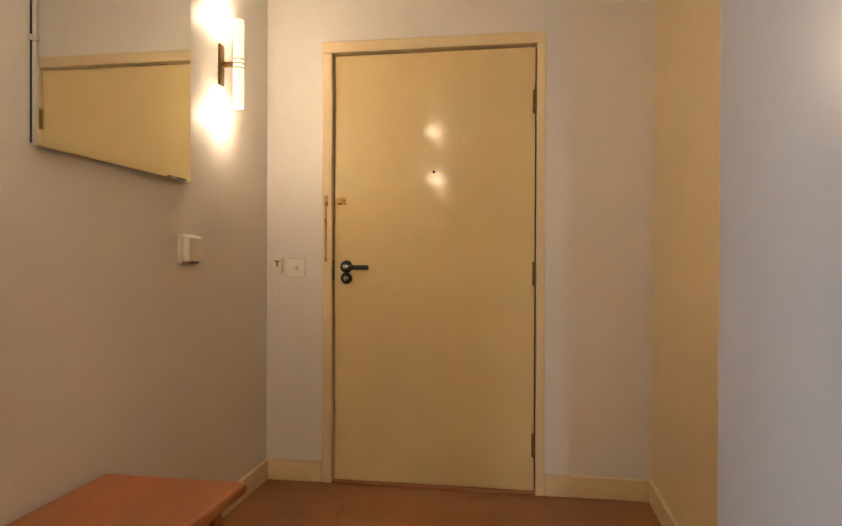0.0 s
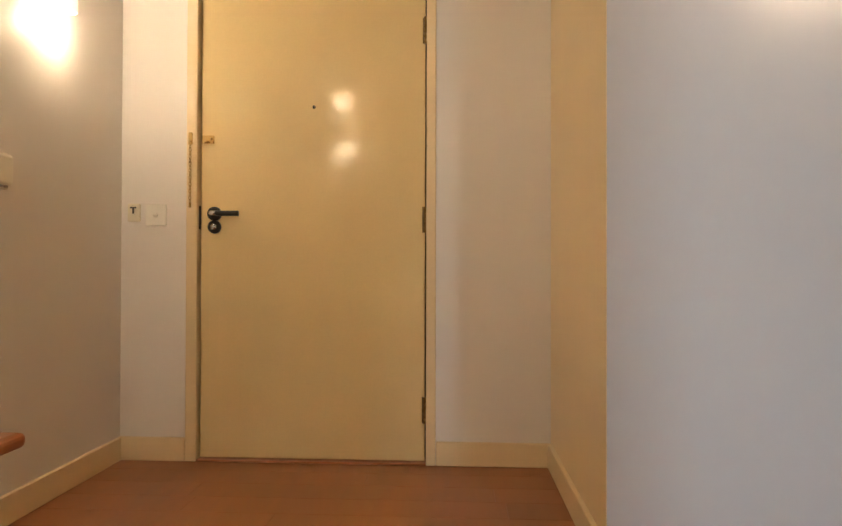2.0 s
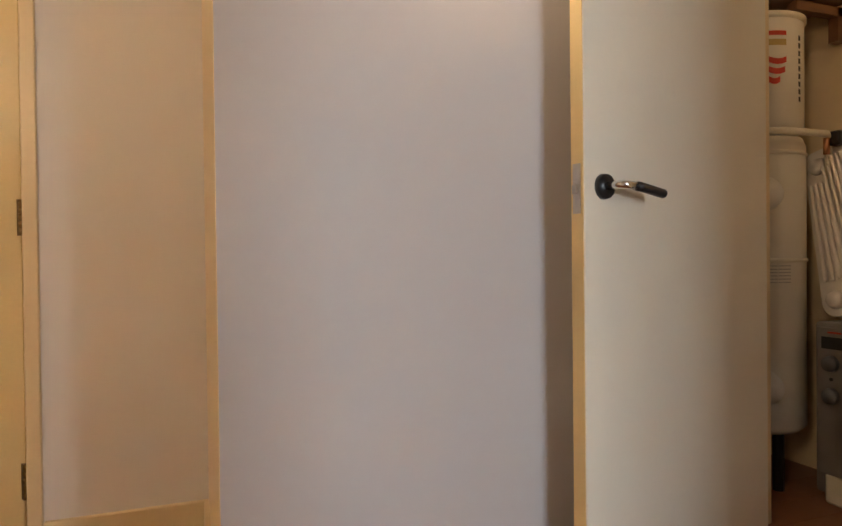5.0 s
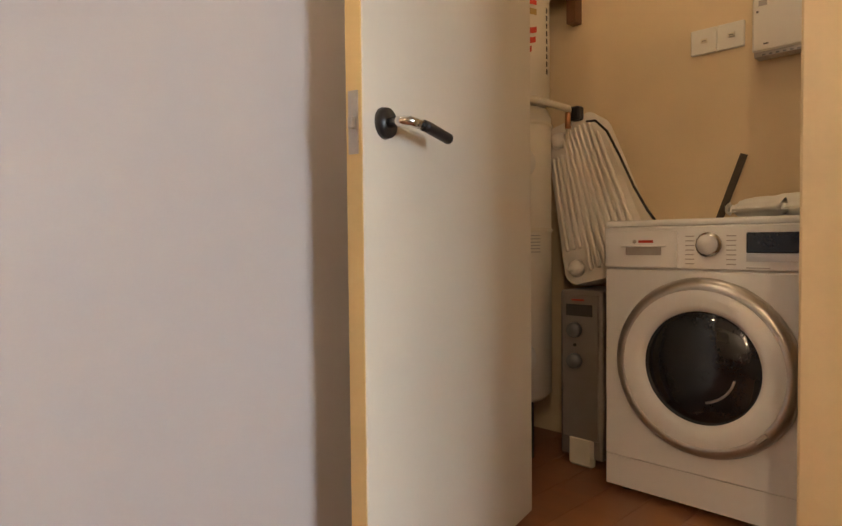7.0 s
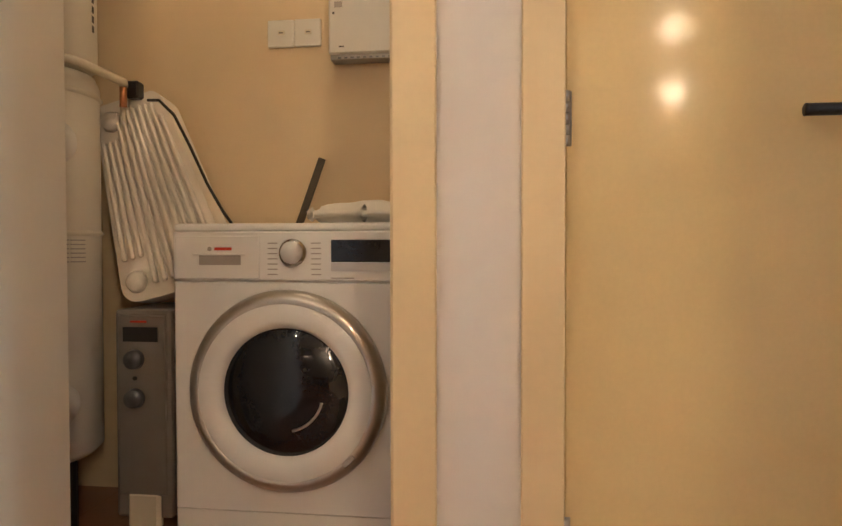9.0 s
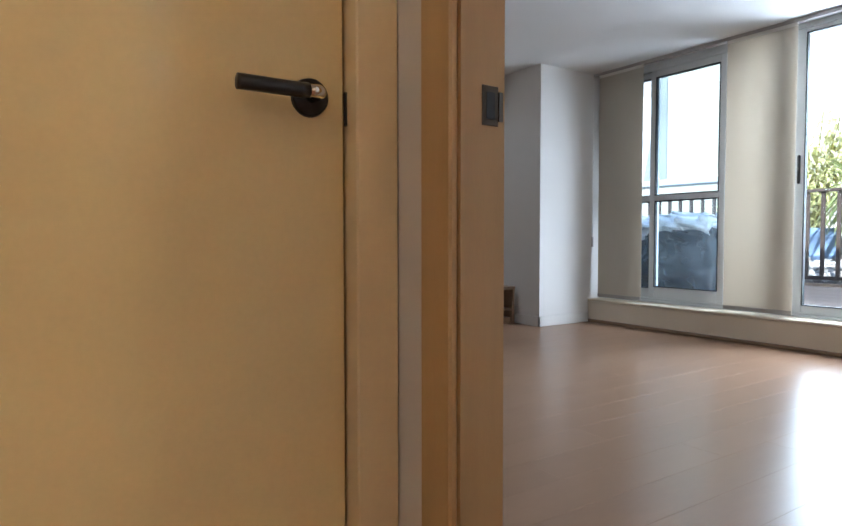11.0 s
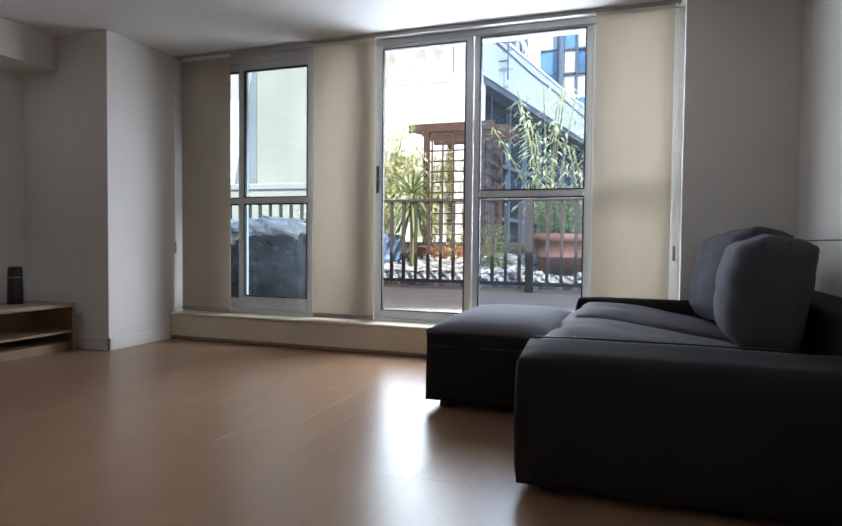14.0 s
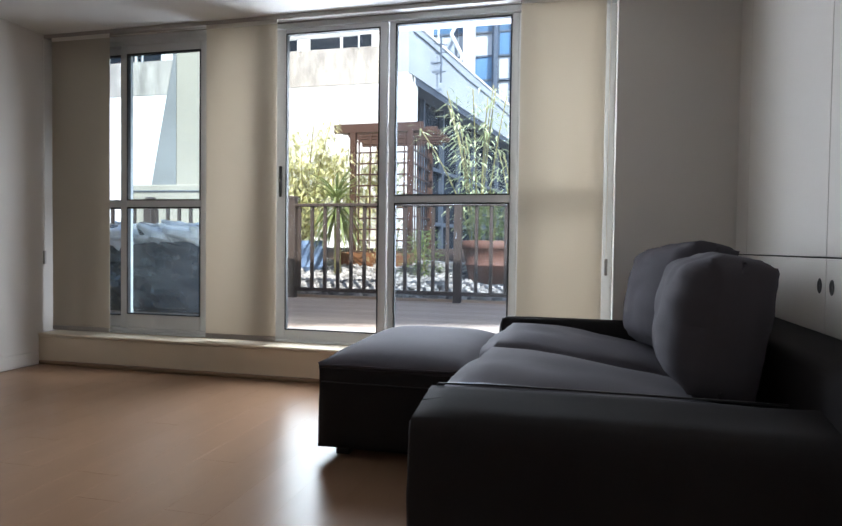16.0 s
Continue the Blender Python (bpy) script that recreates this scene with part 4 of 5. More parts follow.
# ---- living room things ----
sofa = thing("sofa", "charcoal fabric two-seat sofa with loose cushions", "sofa")
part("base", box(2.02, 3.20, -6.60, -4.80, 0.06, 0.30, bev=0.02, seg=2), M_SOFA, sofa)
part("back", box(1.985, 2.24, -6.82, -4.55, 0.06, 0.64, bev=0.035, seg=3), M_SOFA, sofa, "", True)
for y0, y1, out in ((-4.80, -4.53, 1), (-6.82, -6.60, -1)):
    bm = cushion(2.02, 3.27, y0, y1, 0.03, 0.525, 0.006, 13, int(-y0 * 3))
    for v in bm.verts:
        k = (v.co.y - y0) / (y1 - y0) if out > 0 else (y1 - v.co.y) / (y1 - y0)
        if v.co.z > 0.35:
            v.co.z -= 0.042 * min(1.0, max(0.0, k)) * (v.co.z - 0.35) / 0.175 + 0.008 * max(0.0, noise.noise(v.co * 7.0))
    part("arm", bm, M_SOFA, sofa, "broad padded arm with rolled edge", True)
    yi = y0 + 0.012 if out > 0 else y1 - 0.012
    part("piping", tube([(2.30, yi, 0.519), (2.70, yi, 0.521), (3.10, yi, 0.521), (3.235, yi, 0.516), (3.258, yi, 0.49), (3.262, yi, 0.40), (3.262, yi, 0.10)], 0.0035, 6), M_BLACK, sofa, "dark piped arm seam", True)
for y0, y1, s in ((-5.695, -4.805, 2), (-6.595, -5.705, 5)):
    bm = cushion(2.26, 3.24, y0, y1, 0.27, 0.435, 0.058, 16, s, 0.0, 1.2)
    for v in bm.verts:
        if v.co.z > 0.33:
            k = min(1.0, (v.co.z - 0.33) / 0.10)
            v.co.z += k * (0.090 * (v.co.x - 2.62) / 0.62 - 0.030) + 0.010 * k * noise.noise(v.co * 6.0)
    part("seat", bm, M_SOFALIT, sofa, "padded seat cushion", True)
for yc, w, h, s, tilt, turn, xc, lean in ((-5.34, 0.70, 0.445, 3, 82, -3, 2.385, 0), (-6.10, 0.72, 0.485, 8, 79, 10, 2.395, 3)):
    bm = cushion(-h / 2, h / 2, -w / 2, w / 2, -0.115, 0.095, 0.080, 20, s, 0.0, 0.8, 0.10)
    for v in bm.verts:
        v.co.z = max(v.co.z, -0.115)
        p = v.co.copy()
        pull = (abs(p.y) / (w / 2)) ** 3 + (abs(p.x) / (h / 2)) ** 3
        v.co.z += math.copysign(1, p.z) * (0.016 * abs(noise.noise(Vector((p.x * 9, p.y * 4, s)))) * (1 - min(1, pull / 2))
                                           - 0.010 * abs(noise.noise(Vector((p.x * 26, p.y * 10, s * 2)))) * min(1, pull))
        if p.x < -h * 0.3:
            v.co.z += 0.010 * noise.noise(Vector((p.y * 14, p.z * 4, s * 3)))
            v.co.x -= 0.010 * noise.noise(Vector((p.y * 7, p.z * 5, s)))
    place = pose(xc, yc, 0.455 + h / 2, lean, 0, 0) @ pose(0, 0, 0, 0, tilt, turn)
    bmesh.ops.transform(bm, matrix=place, verts=bm.verts)
    c = part("back_cushion", bm, M_SOFALIT, sofa, "plump creased loose back cushion", True)
for x in (2.10, 3.15):
    for y in (-6.72, -4.66):
        part("leg", box(x - 0.03, x + 0.03, y - 0.03, y + 0.03, 0, 0.06), M_BLACK, sofa)

ott = thing("ottoman", "charcoal fabric storage footstool against the sofa", "footstool")
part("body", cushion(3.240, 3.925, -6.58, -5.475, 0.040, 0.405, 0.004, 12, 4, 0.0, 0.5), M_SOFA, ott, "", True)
part("lid", cushion(3.240, 3.928, -6.582, -5.473, 0.375, 0.425, 0.058, 18, 6, 0.0, 0.6, 0.06), M_SOFALIT, ott, "soft padded lid", True)
part("seam", tube([(3.26, -5.470, 0.335), (3.60, -5.469, 0.335), (3.90, -5.471, 0.335)], 0.0025, 6), M_BLACK, ott, "dark lid seam", True)
part("piping", tube([(3.25, -5.476, 0.408), (3.50, -5.470, 0.408), (3.90, -5.474, 0.408), (3.924, -5.495, 0.408), (3.930, -5.9, 0.408), (3.926, -6.56, 0.408)], 0.003, 6), M_SOFALIT, ott, "", True)
for x in (3.33, 3.83):
    for y in (-6.48, -5.58):
        part("foot", box(x - 0.03, x + 0.03, y - 0.03, y + 0.03, 0, 0.046), M_BLACK, ott)

# white built-in cupboards along the wall behind the sofa
cab = thing("wall_cabinet", "white built-in wall cupboards with finger holes", "cupboard")
part("body", box(1.931, 1.952, -6.828, -2.66, 0.0, CEIL - 0.004), M_DARK, cab)
for y0, y1 in ((-6.826, -6.60), (-6.595, -5.517), (-5.513, -4.44), (-4.436, -3.36), (-3.356, -2.665)):
    d = part("lower_door", box(1.953, 1.971, y0, y1, 0.06, 0.896, bev=0.002), M_LIVING, cab)
    part("upper_door", box(1.953, 1.971, y0, y1, 0.902, CEIL - 0.02, bev=0.002), M_LIVING, cab)
for y in (-5.570, -5.456, -6.55):
    bm = lathe([(0.0005, 0.0), (0.015, 0.0), (0.019, 0.002), (0.021, 0.0)], 20, pose(1.9715, y, 0.795, 0, 90) @ Matrix.Diagonal((1.35, 1, 1, 1)))
    part("finger_pull", bm, M_DARK, cab, "dark oval finger hole", True)

tv = thing("television_bench", "low oak-veneer television bench with open shelf", "tv bench")
TX, TY0, TY1, TZ = 7.055, -6.09, -4.10, 0.368
part("top", box(TX - 0.01, 7.50, TY0, TY1, TZ - 0.030, TZ, bev=0.003), M_OAK, tv)
part("side_panel", box(TX, 7.49, TY0, TY0 + 0.025, 0.0, TZ - 0.030), M_OAK, tv)
part("side_panel", box(TX, 7.49, TY1 - 0.025, TY1, 0.0, TZ - 0.030), M_OAK, tv)
part("divider", box(TX + 0.005, 7.48, -5.19, -5.17, 0.06, TZ - 0.030), M_OAK, tv)
part("shelf", box(TX + 0.01, 7.48, TY0 + 0.025, -5.19, 0.135, 0.153), M_OAK, tv)
part("bottom", box(TX + 0.03, 7.48, TY0 + 0.025, TY1 - 0.025, 0.045, 0.062), M_OAK, tv)
part("plinth", box(TX + 0.035, TX + 0.05, TY0 + 0.025, TY1 - 0.025, 0.0, 0.045), M_OAK, tv)
part("back_panel", box(7.48, 7.488, TY0 + 0.025, TY1 - 0.025, 0.045, TZ - 0.030), M_OAK, tv)
for y0, y1 in ((-5.168, -4.655), (-4.65, -4.13)):
    d = part("drawer", box(TX - 0.004, TX + 0.014, y0, y1, 0.066, TZ - 0.034, bev=0.002), M_OAK, tv)
    part("handle", box(TX - 0.012, TX - 0.004, (y0 + y1) / 2 - 0.11, (y0 + y1) / 2 - 0.08, 0.22, 0.26), M_STEEL, d, "small steel pull")

spk = thing("speaker", "slim black cylindrical speaker on the television bench", "speaker")
bm = lathe([(0.001, 0), (0.052, 0), (0.054, 0.01), (0.050, 0.25), (0.046, 0.275), (0.040, 0.282), (0.001, 0.282)], 32, pose(7.36, -5.83, TZ + 0.001))
part("body", bm, M_BLACK, spk, "", True)
bm = lathe([(0.0515, 0.20), (0.0525, 0.203), (0.0515, 0.206)], 32, pose(7.36, -5.83, TZ + 0.001))
part("ring", bm, M_GREYPL, spk, "", True)

fs = thing("floating_shelf", "white floating wall shelf under the bulkhead", "shelf")
part("board", box(7.42, 7.64, -5.43, -3.0, 1.605, 1.645, bev=0.003), M_LIVING, fs)
dl = thing("downlight", "small lit round downlight in the bulkhead", "downlight")
bm = lathe([(0.040, 2.199), (0.050, 2.196), (0.052, 2.200)], 28, pose(7.47, -5.20, 0))
part("bezel", bm, M_CHROME, dl, "", True)
bm = cyl(0.038, 0.038, 0.004, pose(7.47, -5.20, 2.1985), 24)
part("lens", bm, M_DOWN, dl, "bright lamp face")
sd = bpy.data.lights.new("downlight_beam", "SPOT")
sd.energy, sd.color, sd.spot_size, sd.spot_blend, sd.shadow_soft_size = 6.0, (0.85, 0.93, 1.0), radians(75), 0.6, 0.03
so = new("downlight_beam", sd)
so.parent = dl
so.matrix_basis = look((7.47, -5.20, 2.185), (7.50, -5.20, 0))


# ---- window ----
WYF = -7.03
win = thing("window_1", "white aluminium glazed wall with sliding door", "window", kind="structure")
Z0, Z1 = 0.236, CEIL - 0.004
rows = [(2.63, 6.76, WYF - 0.05, WYF + 0.03, Z0, 0.275), (2.63, 6.76, WYF - 0.05, WYF + 0.03, CEIL - 0.045, Z1),
        (2.63, 2.69, WYF - 0.05, WYF + 0.03, 0.275, CEIL - 0.045), (6.70, 6.76, WYF - 0.05, WYF + 0.03, 0.275, CEIL - 0.045)]
part("outer_frame", boxes(rows, bev=0.003), M_ALU, win)
part("track", boxes([(2.70, 6.70, WYF + 0.03, WYF + 0.055, 0.236, 0.252)], bev=0.002), M_ALU, win, "lower sliding track")


def sash(x0, x1, z0, z1, y, bar=None, stile=0.055, bot=0.07, top=0.05, gl=M_GLASS, nm="sash", far=None):
    far = far or stile
    s = part(nm, boxes([(x0, x0 + stile, y - 0.02, y + 0.02, z0, z1), (x1 - far, x1, y - 0.02, y + 0.02, z0, z1),
                        (x0 + stile, x1 - far, y - 0.019, y + 0.019, z0, z0 + bot), (x0 + stile, x1 - far, y - 0.019, y + 0.019, z1 - top, z1)]
                       + ([(x0 + stile, x1 - far, y - 0.019, y + 0.019, bar - 0.025, bar + 0.025)] if bar else []), bev=0.003), M_ALU, win)
    spans = [(z0 + bot, bar - 0.025), (bar + 0.025, z1 - top)] if bar else [(z0 + bot, z1 - top)]
    for a, b in spans:
        g = boxes([(x0 + stile, x0 + stile + 0.008, y - 0.012, y + 0.0215, a, b), (x1 - far - 0.008, x1 - far, y - 0.012, y + 0.0215, a, b),
                   (x0 + stile, x1 - far, y - 0.012, y + 0.0212, a, a + 0.008), (x0 + stile, x1 - far, y - 0.012, y + 0.0212, b - 0.010, b)])
        part("gasket", g, M_RUBBER, s, "black rubber gasket")
        p = part("pane", box(x0 + stile, x1 - far, y - 0.004, y + 0.004, a, b), gl, s)
        p.visible_shadow = False
    return s


sash(5.46, 6.197, 0.275, 2.392, WYF + 0.004, 1.212, stile=0.055, bot=0.105, top=0.06, gl=M_GLASS3)
sash(6.152, 6.70, 0.275, 2.392, WYF - 0.040, 1.212, stile=0.042, bot=0.085, gl=M_GLASS2)
part("transom", boxes([(5.46, 6.70, WYF - 0.03, WYF + 0.026, 2.393, CEIL - 0.045)]), M_ALU, win)
door = sash(4.095, 4.955, 0.270, CEIL - 0.05, WYF + 0.012, None, stile=0.052, bot=0.05, top=0.03, gl=M_GLASS, nm="sliding_door", far=0.122)
part("handle", box(4.858, 4.876, WYF + 0.032, WYF + 0.052, 1.255, 1.47, bev=0.004), M_BLACK, door, "black pull handle")
part("handle_insert", box(4.863, 4.870, WYF + 0.052, WYF + 0.055, 1.36, 1.375), M_CHROME, door)
sash(3.225, 4.092, 0.262, CEIL - 0.012 - 0.033, WYF - 0.020, 1.236, stile=0.045, bot=0.03, top=0.012, gl=M_GLASS2)
sash(2.69, 3.225, 0.275, CEIL - 0.045, WYF - 0.020, 1.236, gl=M_GLASS2)
sash(4.956, 5.459, 0.275, CEIL - 0.045, WYF - 0.020, None, gl=M_GLASS2)

track = tagged(mesh_ob("blind_track", boxes([(2.66, 6.75, -6.925, -6.865, CEIL - 0.022, CEIL - 0.001), (2.66, 6.75, -6.862, -6.858, CEIL - 0.030, CEIL - 0.002)], bev=0.002), M_GREYPL),
               "grey panel-blind track under the ceiling", "blind track")


def panel_blind(x0, x1, y, lab, seed):
    e = thing("panel_blind", lab, "blind", "panel blinds")
    bm = bmesh.new()
    nx, nz = 8, 14
    gr = {}
    for s, yy in ((0, y - 0.001), (1, y + 0.001)):
        for i in range(nx + 1):
            for j in range(nz + 1):
                p = Vector((x0 + (x1 - x0) * i / nx, yy, 0.275 + (CEIL - 0.03 - 0.275) * j / nz))
                p.y += 0.004 * noise.noise(Vector((p.x * 3 + seed, 0, p.z * 1.2)))
                gr[s, i, j] = bm.verts.new(p)
        for i in range(nx):
            for j in range(nz):
                bm.faces.new((gr[s, i, j], gr[s, i + 1, j], gr[s, i + 1, j + 1], gr[s, i, j + 1]))
    part("cloth", bm, M_BLIND, e, "", True)
    part("bottom_bar", box(x0, x1, y - 0.006, y + 0.006, 0.252, 0.285, bev=0.003), M_GREYPL, e, "grey bottom batten")
    part("head_rail", box(x0, x1, y - 0.006, y + 0.006, CEIL - 0.05, CEIL - 0.022), M_WPLASTIC, e)
    return e


panel_blind(6.19, 6.70, -6.885, "beige woven panel blind hanging beside the column", 1)
panel_blind(4.845, 5.388, -6.885, "beige woven panel blind hanging between window and door", 2)
panel_blind(2.695, 3.20, -6.885, "beige woven panel blind at the sofa end", 3)
for x, z in ((6.757, 0.80), (2.672, 0.81)):
    e = thing("cord_clip", "small grey blind cord clip", "clip", "blind cord clips")
    part("body", box(x - 0.010, x + 0.008, -6.875, -6.855, z - 0.05, z + 0.05, bev=0.003), M_GREYPL, e)
    bm = rod(bmesh.new(), (x, -6.866, z), (x, -6.866, CEIL - 0.02), 0.0025, 6)
    part("cord", bm, M_WPLASTIC, e, "thin hanging cord")


# ---- terrace ----
RY, DZ = -10.79, 0.20
rl = thing("railing", "weathered brown timber balustrade along the deck", "railing")
for x in (8.85, 6.60, 4.31, 2.05):
    part("post", box(x - 0.05, x + 0.05, RY - 0.05, RY + 0.05, DZ, DZ + 1.33, bev=0.006), M_RAIL, rl)
    part("post_cap", box(x - 0.058, x + 0.058, RY - 0.058, RY + 0.058, DZ + 1.33, DZ + 1.38, bev=0.012), M_RAIL, rl)
part("top_rail", box(1.0, 10.2, RY - 0.045, RY + 0.045, 1.435, 1.475, bev=0.006), M_RAIL, rl)
part("bottom_rail", box(1.0, 10.2, RY - 0.025, RY + 0.025, 0.29, 0.34, bev=0.004), M_RAIL, rl)
bal_mesh = None
x = 1.08
while x < 10.1:
    if min(abs(x - p) for p in (8.85, 6.60, 4.31, 2.05)) > 0.07:
        if bal_mesh is None:
            b = part("baluster", box(-0.021, 0.021, -0.021, 0.021, 0.34, 1.435, bev=0.003), M_RAIL, rl)
            bal_mesh = b.data
        else:
            b = new("baluster", bal_mesh)
            b.parent = rl
        b.location = (x, RY, 0)
    x += 0.187
tagged(mesh_ob("pavement_frame", boxes([(0.5, 10.5, -10.9, -7.12, -0.06, 0.165), (0.5, 10.5, -10.93, -10.86, 0.165, 0.235)]), M_DECK), "timber frame under the deck", "deck", kind="structure")

pg = thing("pergola", "red-brown timber pergola with lattice panels", "pergola")
PY = -13.5
for x, y in ((6.74, PY), (5.68, PY), (6.74, PY - 1.5), (5.68, PY - 1.5)):
    part("post", box(x - 0.05, x + 0.05, y - 0.05, y + 0.05, 0, 2.92, bev=0.005), M_PERG, pg)
for y in (PY, PY - 1.5):
    part("beam", box(5.45, 7.10, y - 0.04, y + 0.04, 2.92, 3.08, bev=0.006), M_PERG, pg)
for k in range(5):
    y = PY - 0.2 - k * 0.28
    part("rafter", box(5.25, 7.02, y - 0.025, y + 0.025, 2.93, 3.03, bev=0.008), M_PERG, pg)
for x0, x1, y in ((5.74, 6.68, PY),):
    for k in range(12):
        z = 0.62 + k * 0.195
        part("lattice_bar", box(x0, x1, y - 0.022, y - 0.004, z - 0.014, z + 0.014), M_PERG, pg)
    for k in range(5):
        x = x0 + 0.05 + k * 0.21
        part("lattice_bar", box(x - 0.014, x + 0.014, y - 0.003, y + 0.015, 0.55, 2.90), M_PERG, pg)
for k in range(9):
    z = 0.75 + k * 0.235
    part("lattice_bar", box(5.658, 5.676, PY - 1.44, PY - 0.06, z - 0.014, z + 0.014), M_PERG, pg)
for k in range(7):
    y = PY - 0.16 - k * 0.2
    part("lattice_bar", box(5.677, 5.695, y - 0.014, y + 0.014, 0.55, 2.90), M_PERG, pg)


def blade(bm, base, d, length, width, droop, n=4):
    """A narrow bent leaf."""
    d = Vector(d).normalized()
    side = d.cross(Vector((0, 0, 1)))
    side = side.normalized() if side.length > 0.01 else Vector((1, 0, 0))
    prev = None
    p = Vector(base)
    for i in range(n + 1):
        t = i / n
        w = width * (0.35 + 0.65 * math.sin(math.pi * min(1.0, 0.15 + t * 0.85))) * (1 if i < n else 0.05)
        a, b = bm.verts.new(p + side * w / 2), bm.verts.new(p - side * w / 2)
        if prev:
            bm.faces.new((prev[0], prev[1], b, a))
        prev = (a, b)
        d = (d + Vector((0, 0, -droop / n))).normalized()
        p = p + d * (length / n)


def bamboo(x, y, z, h, n_canes, leaves, seed, spread=0.5, m=M_BAMBOO, lab="leafy yellow-green bamboo clump", lsize=0.17):
    rnd = random.Random(seed)
    e = thing("bamboo", lab, "bamboo")
    bs, bl = bmesh.new(), bmesh.new()
    for c in range(n_canes):
        a, r = rnd.uniform(0, 6.28), rnd.uniform(0, 0.14)
        b0 = Vector((x + r * math.cos(a), y + r * math.sin(a), z))
        hh = h * rnd.uniform(0.65, 1.0)
        lean = Vector((math.cos(a), math.sin(a), 0)) * spread * rnd.uniform(0.3, 1.0)
        pts = [b0 + Vector((0, 0, hh * t)) + lean * t * t for t in [k / 8 for k in range(9)]]
        tube(pts, 0.010, 5, bs)
        for k in range(leaves // n_canes):
            t = rnd.uniform(0.28, 1.0) ** 0.8
            p = b0 + Vector((0, 0, hh * t)) + lean * t * t
            a2 = rnd.uniform(0, 6.28)
            out = rnd.uniform(0.02, 0.32) * (1.1 - 0.5 * t)
            p = p + Vector((math.cos(a2) * out, math.sin(a2) * out, rnd.uniform(-0.06, 0.10)))
            a3 = a2 + rnd.uniform(-0.9, 0.9)
            blade(bl, p, (math.cos(a3), math.sin(a3), rnd.uniform(-0.3, 0.5)), lsize * rnd.uniform(0.6, 1.25), lsize * 0.13, 0.9, 3)
    part("cane", bs, M_CANE, e, "thin canes", True)
    part("crown", bl, m, e, "many narrow leaves")
    return e


def yucca(x, y, z, trunk, n, length, seed):
    rnd = random.Random(seed)
    e = thing("yucca", "spiky green yucca with drooping lower leaves", "yucca")
    part("trunk", rod(bmesh.new(), (x, y, z), (x + 0.03, y, z + trunk), 0.06, 10, 0.045), M_CANE, e, "", True)
    bl = bmesh.new()
    for k in range(n):
        a = k * 2.4 + rnd.uniform(-0.2, 0.2)
        up = 1.6 - 2.6 * (k / n)
        blade(bl, (x + 0.03, y, z + trunk - 0.25 * k / n), (math.cos(a), math.sin(a), up), length * rnd.uniform(0.75, 1.05), 0.042, 1.1, 6)
    part("crown", bl, M_YUCCA, e, "sword-shaped leaves")


def pot(name, x, y, z, r0, r1, h, m, lab):
    e = thing(name, lab, "plant pot")
    part("body", lathe([(0.001, 0.0), (r0, 0.0), (r0 + (r1 - r0) * 0.42, h * 0.42), (r0 + (r1 - r0) * 0.5 + 0.012, h * 0.44), (r0 + (r1 - r0) * 0.5 + 0.012, h * 0.48), (r0 + (r1 - r0) * 0.5, h * 0.50), (r1 * 0.96, h * 0.80), (r1 * 0.98, h * 0.81), (r1, h * 0.84), (r1, h), (r1 * 0.92, h), (r1 * 0.9, h * 0.93)], 40, pose(x, y, z)), m, e, "", True)
    part("soil", cyl(r1 * 0.91, r1 * 0.91, 0.03, pose(x, y, z + h * 0.92), 28), M_SOIL, e, "dark soil")
    return e


def shrub(x, y, z, rx, rz, n, seed, lab, ls=0.07, m=M_SHRUB):
    rnd = random.Random(seed)
    e = thing("shrub", lab, "shrub")
    bs, bl = bmesh.new(), bmesh.new()
    for c in range(12):
        a = rnd.uniform(0, 6.28)
        tip = Vector((x + math.cos(a) * rx * 0.8 * rnd.random(), y + math.sin(a) * rx * 0.8 * rnd.random(), z + rz * rnd.uniform(0.6, 1.0)))
        rod(bs, (x, y, z), tip, 0.008, 5, 0.003)
    for k in range(n):
        a, t = rnd.uniform(0, 6.28), rnd.random()
        rad2 = rx * math.sqrt(rnd.random()) * (0.55 + 0.45 * math.sin(math.pi * (0.15 + t * 0.8)))
        rad2 *= 1 + 0.25 * noise.noise(Vector((a * 2, t * 5, seed)))
        p = Vector((x + rad2 * math.cos(a), y + rad2 * math.sin(a), z + rz * t))
        blade(bl, p, (math.cos(a), math.sin(a), rnd.uniform(-0.2, 1.2)), ls * rnd.uniform(0.6, 1.3), ls * 0.35, 0.5, 2)
    part("stem", bs, M_CANE, e)
    part("crown", bl, m, e, "small dense leaves")


GZ = 0.20
pot("plant_pot", 4.02, -12.0, GZ + 0.17, 0.33, 0.45, 0.64, M_TERRA, "large ribbed terracotta pot on the pebbles")
shrub(4.02, -12.0, GZ + 0.80, 0.46, 0.66, 2000, 5, "bushy green shrub in the terracotta pot")
pot("plant_pot", 7.08, -12.5, GZ, 0.20, 0.25, 0.79, M_BLUEPOT, "tall blue-grey glazed pot on the pebbles")
yucca(6.50, -12.2, GZ, 1.50, 95, 0.85, 3)
bamboo(7.55, -13.2, GZ, 2.95, 22, 5200, 11, 0.85, lsize=0.2)
bamboo(7.0, -14.4, GZ, 2.6, 14, 2600, 12, 0.6, lsize=0.2)
bamboo(4.35, -12.7, GZ, 3.3, 11, 600, 13, 1.05, M_PALEBAMBOO, lab="tall thin bamboo with sparse pale leaves", lsize=0.2)
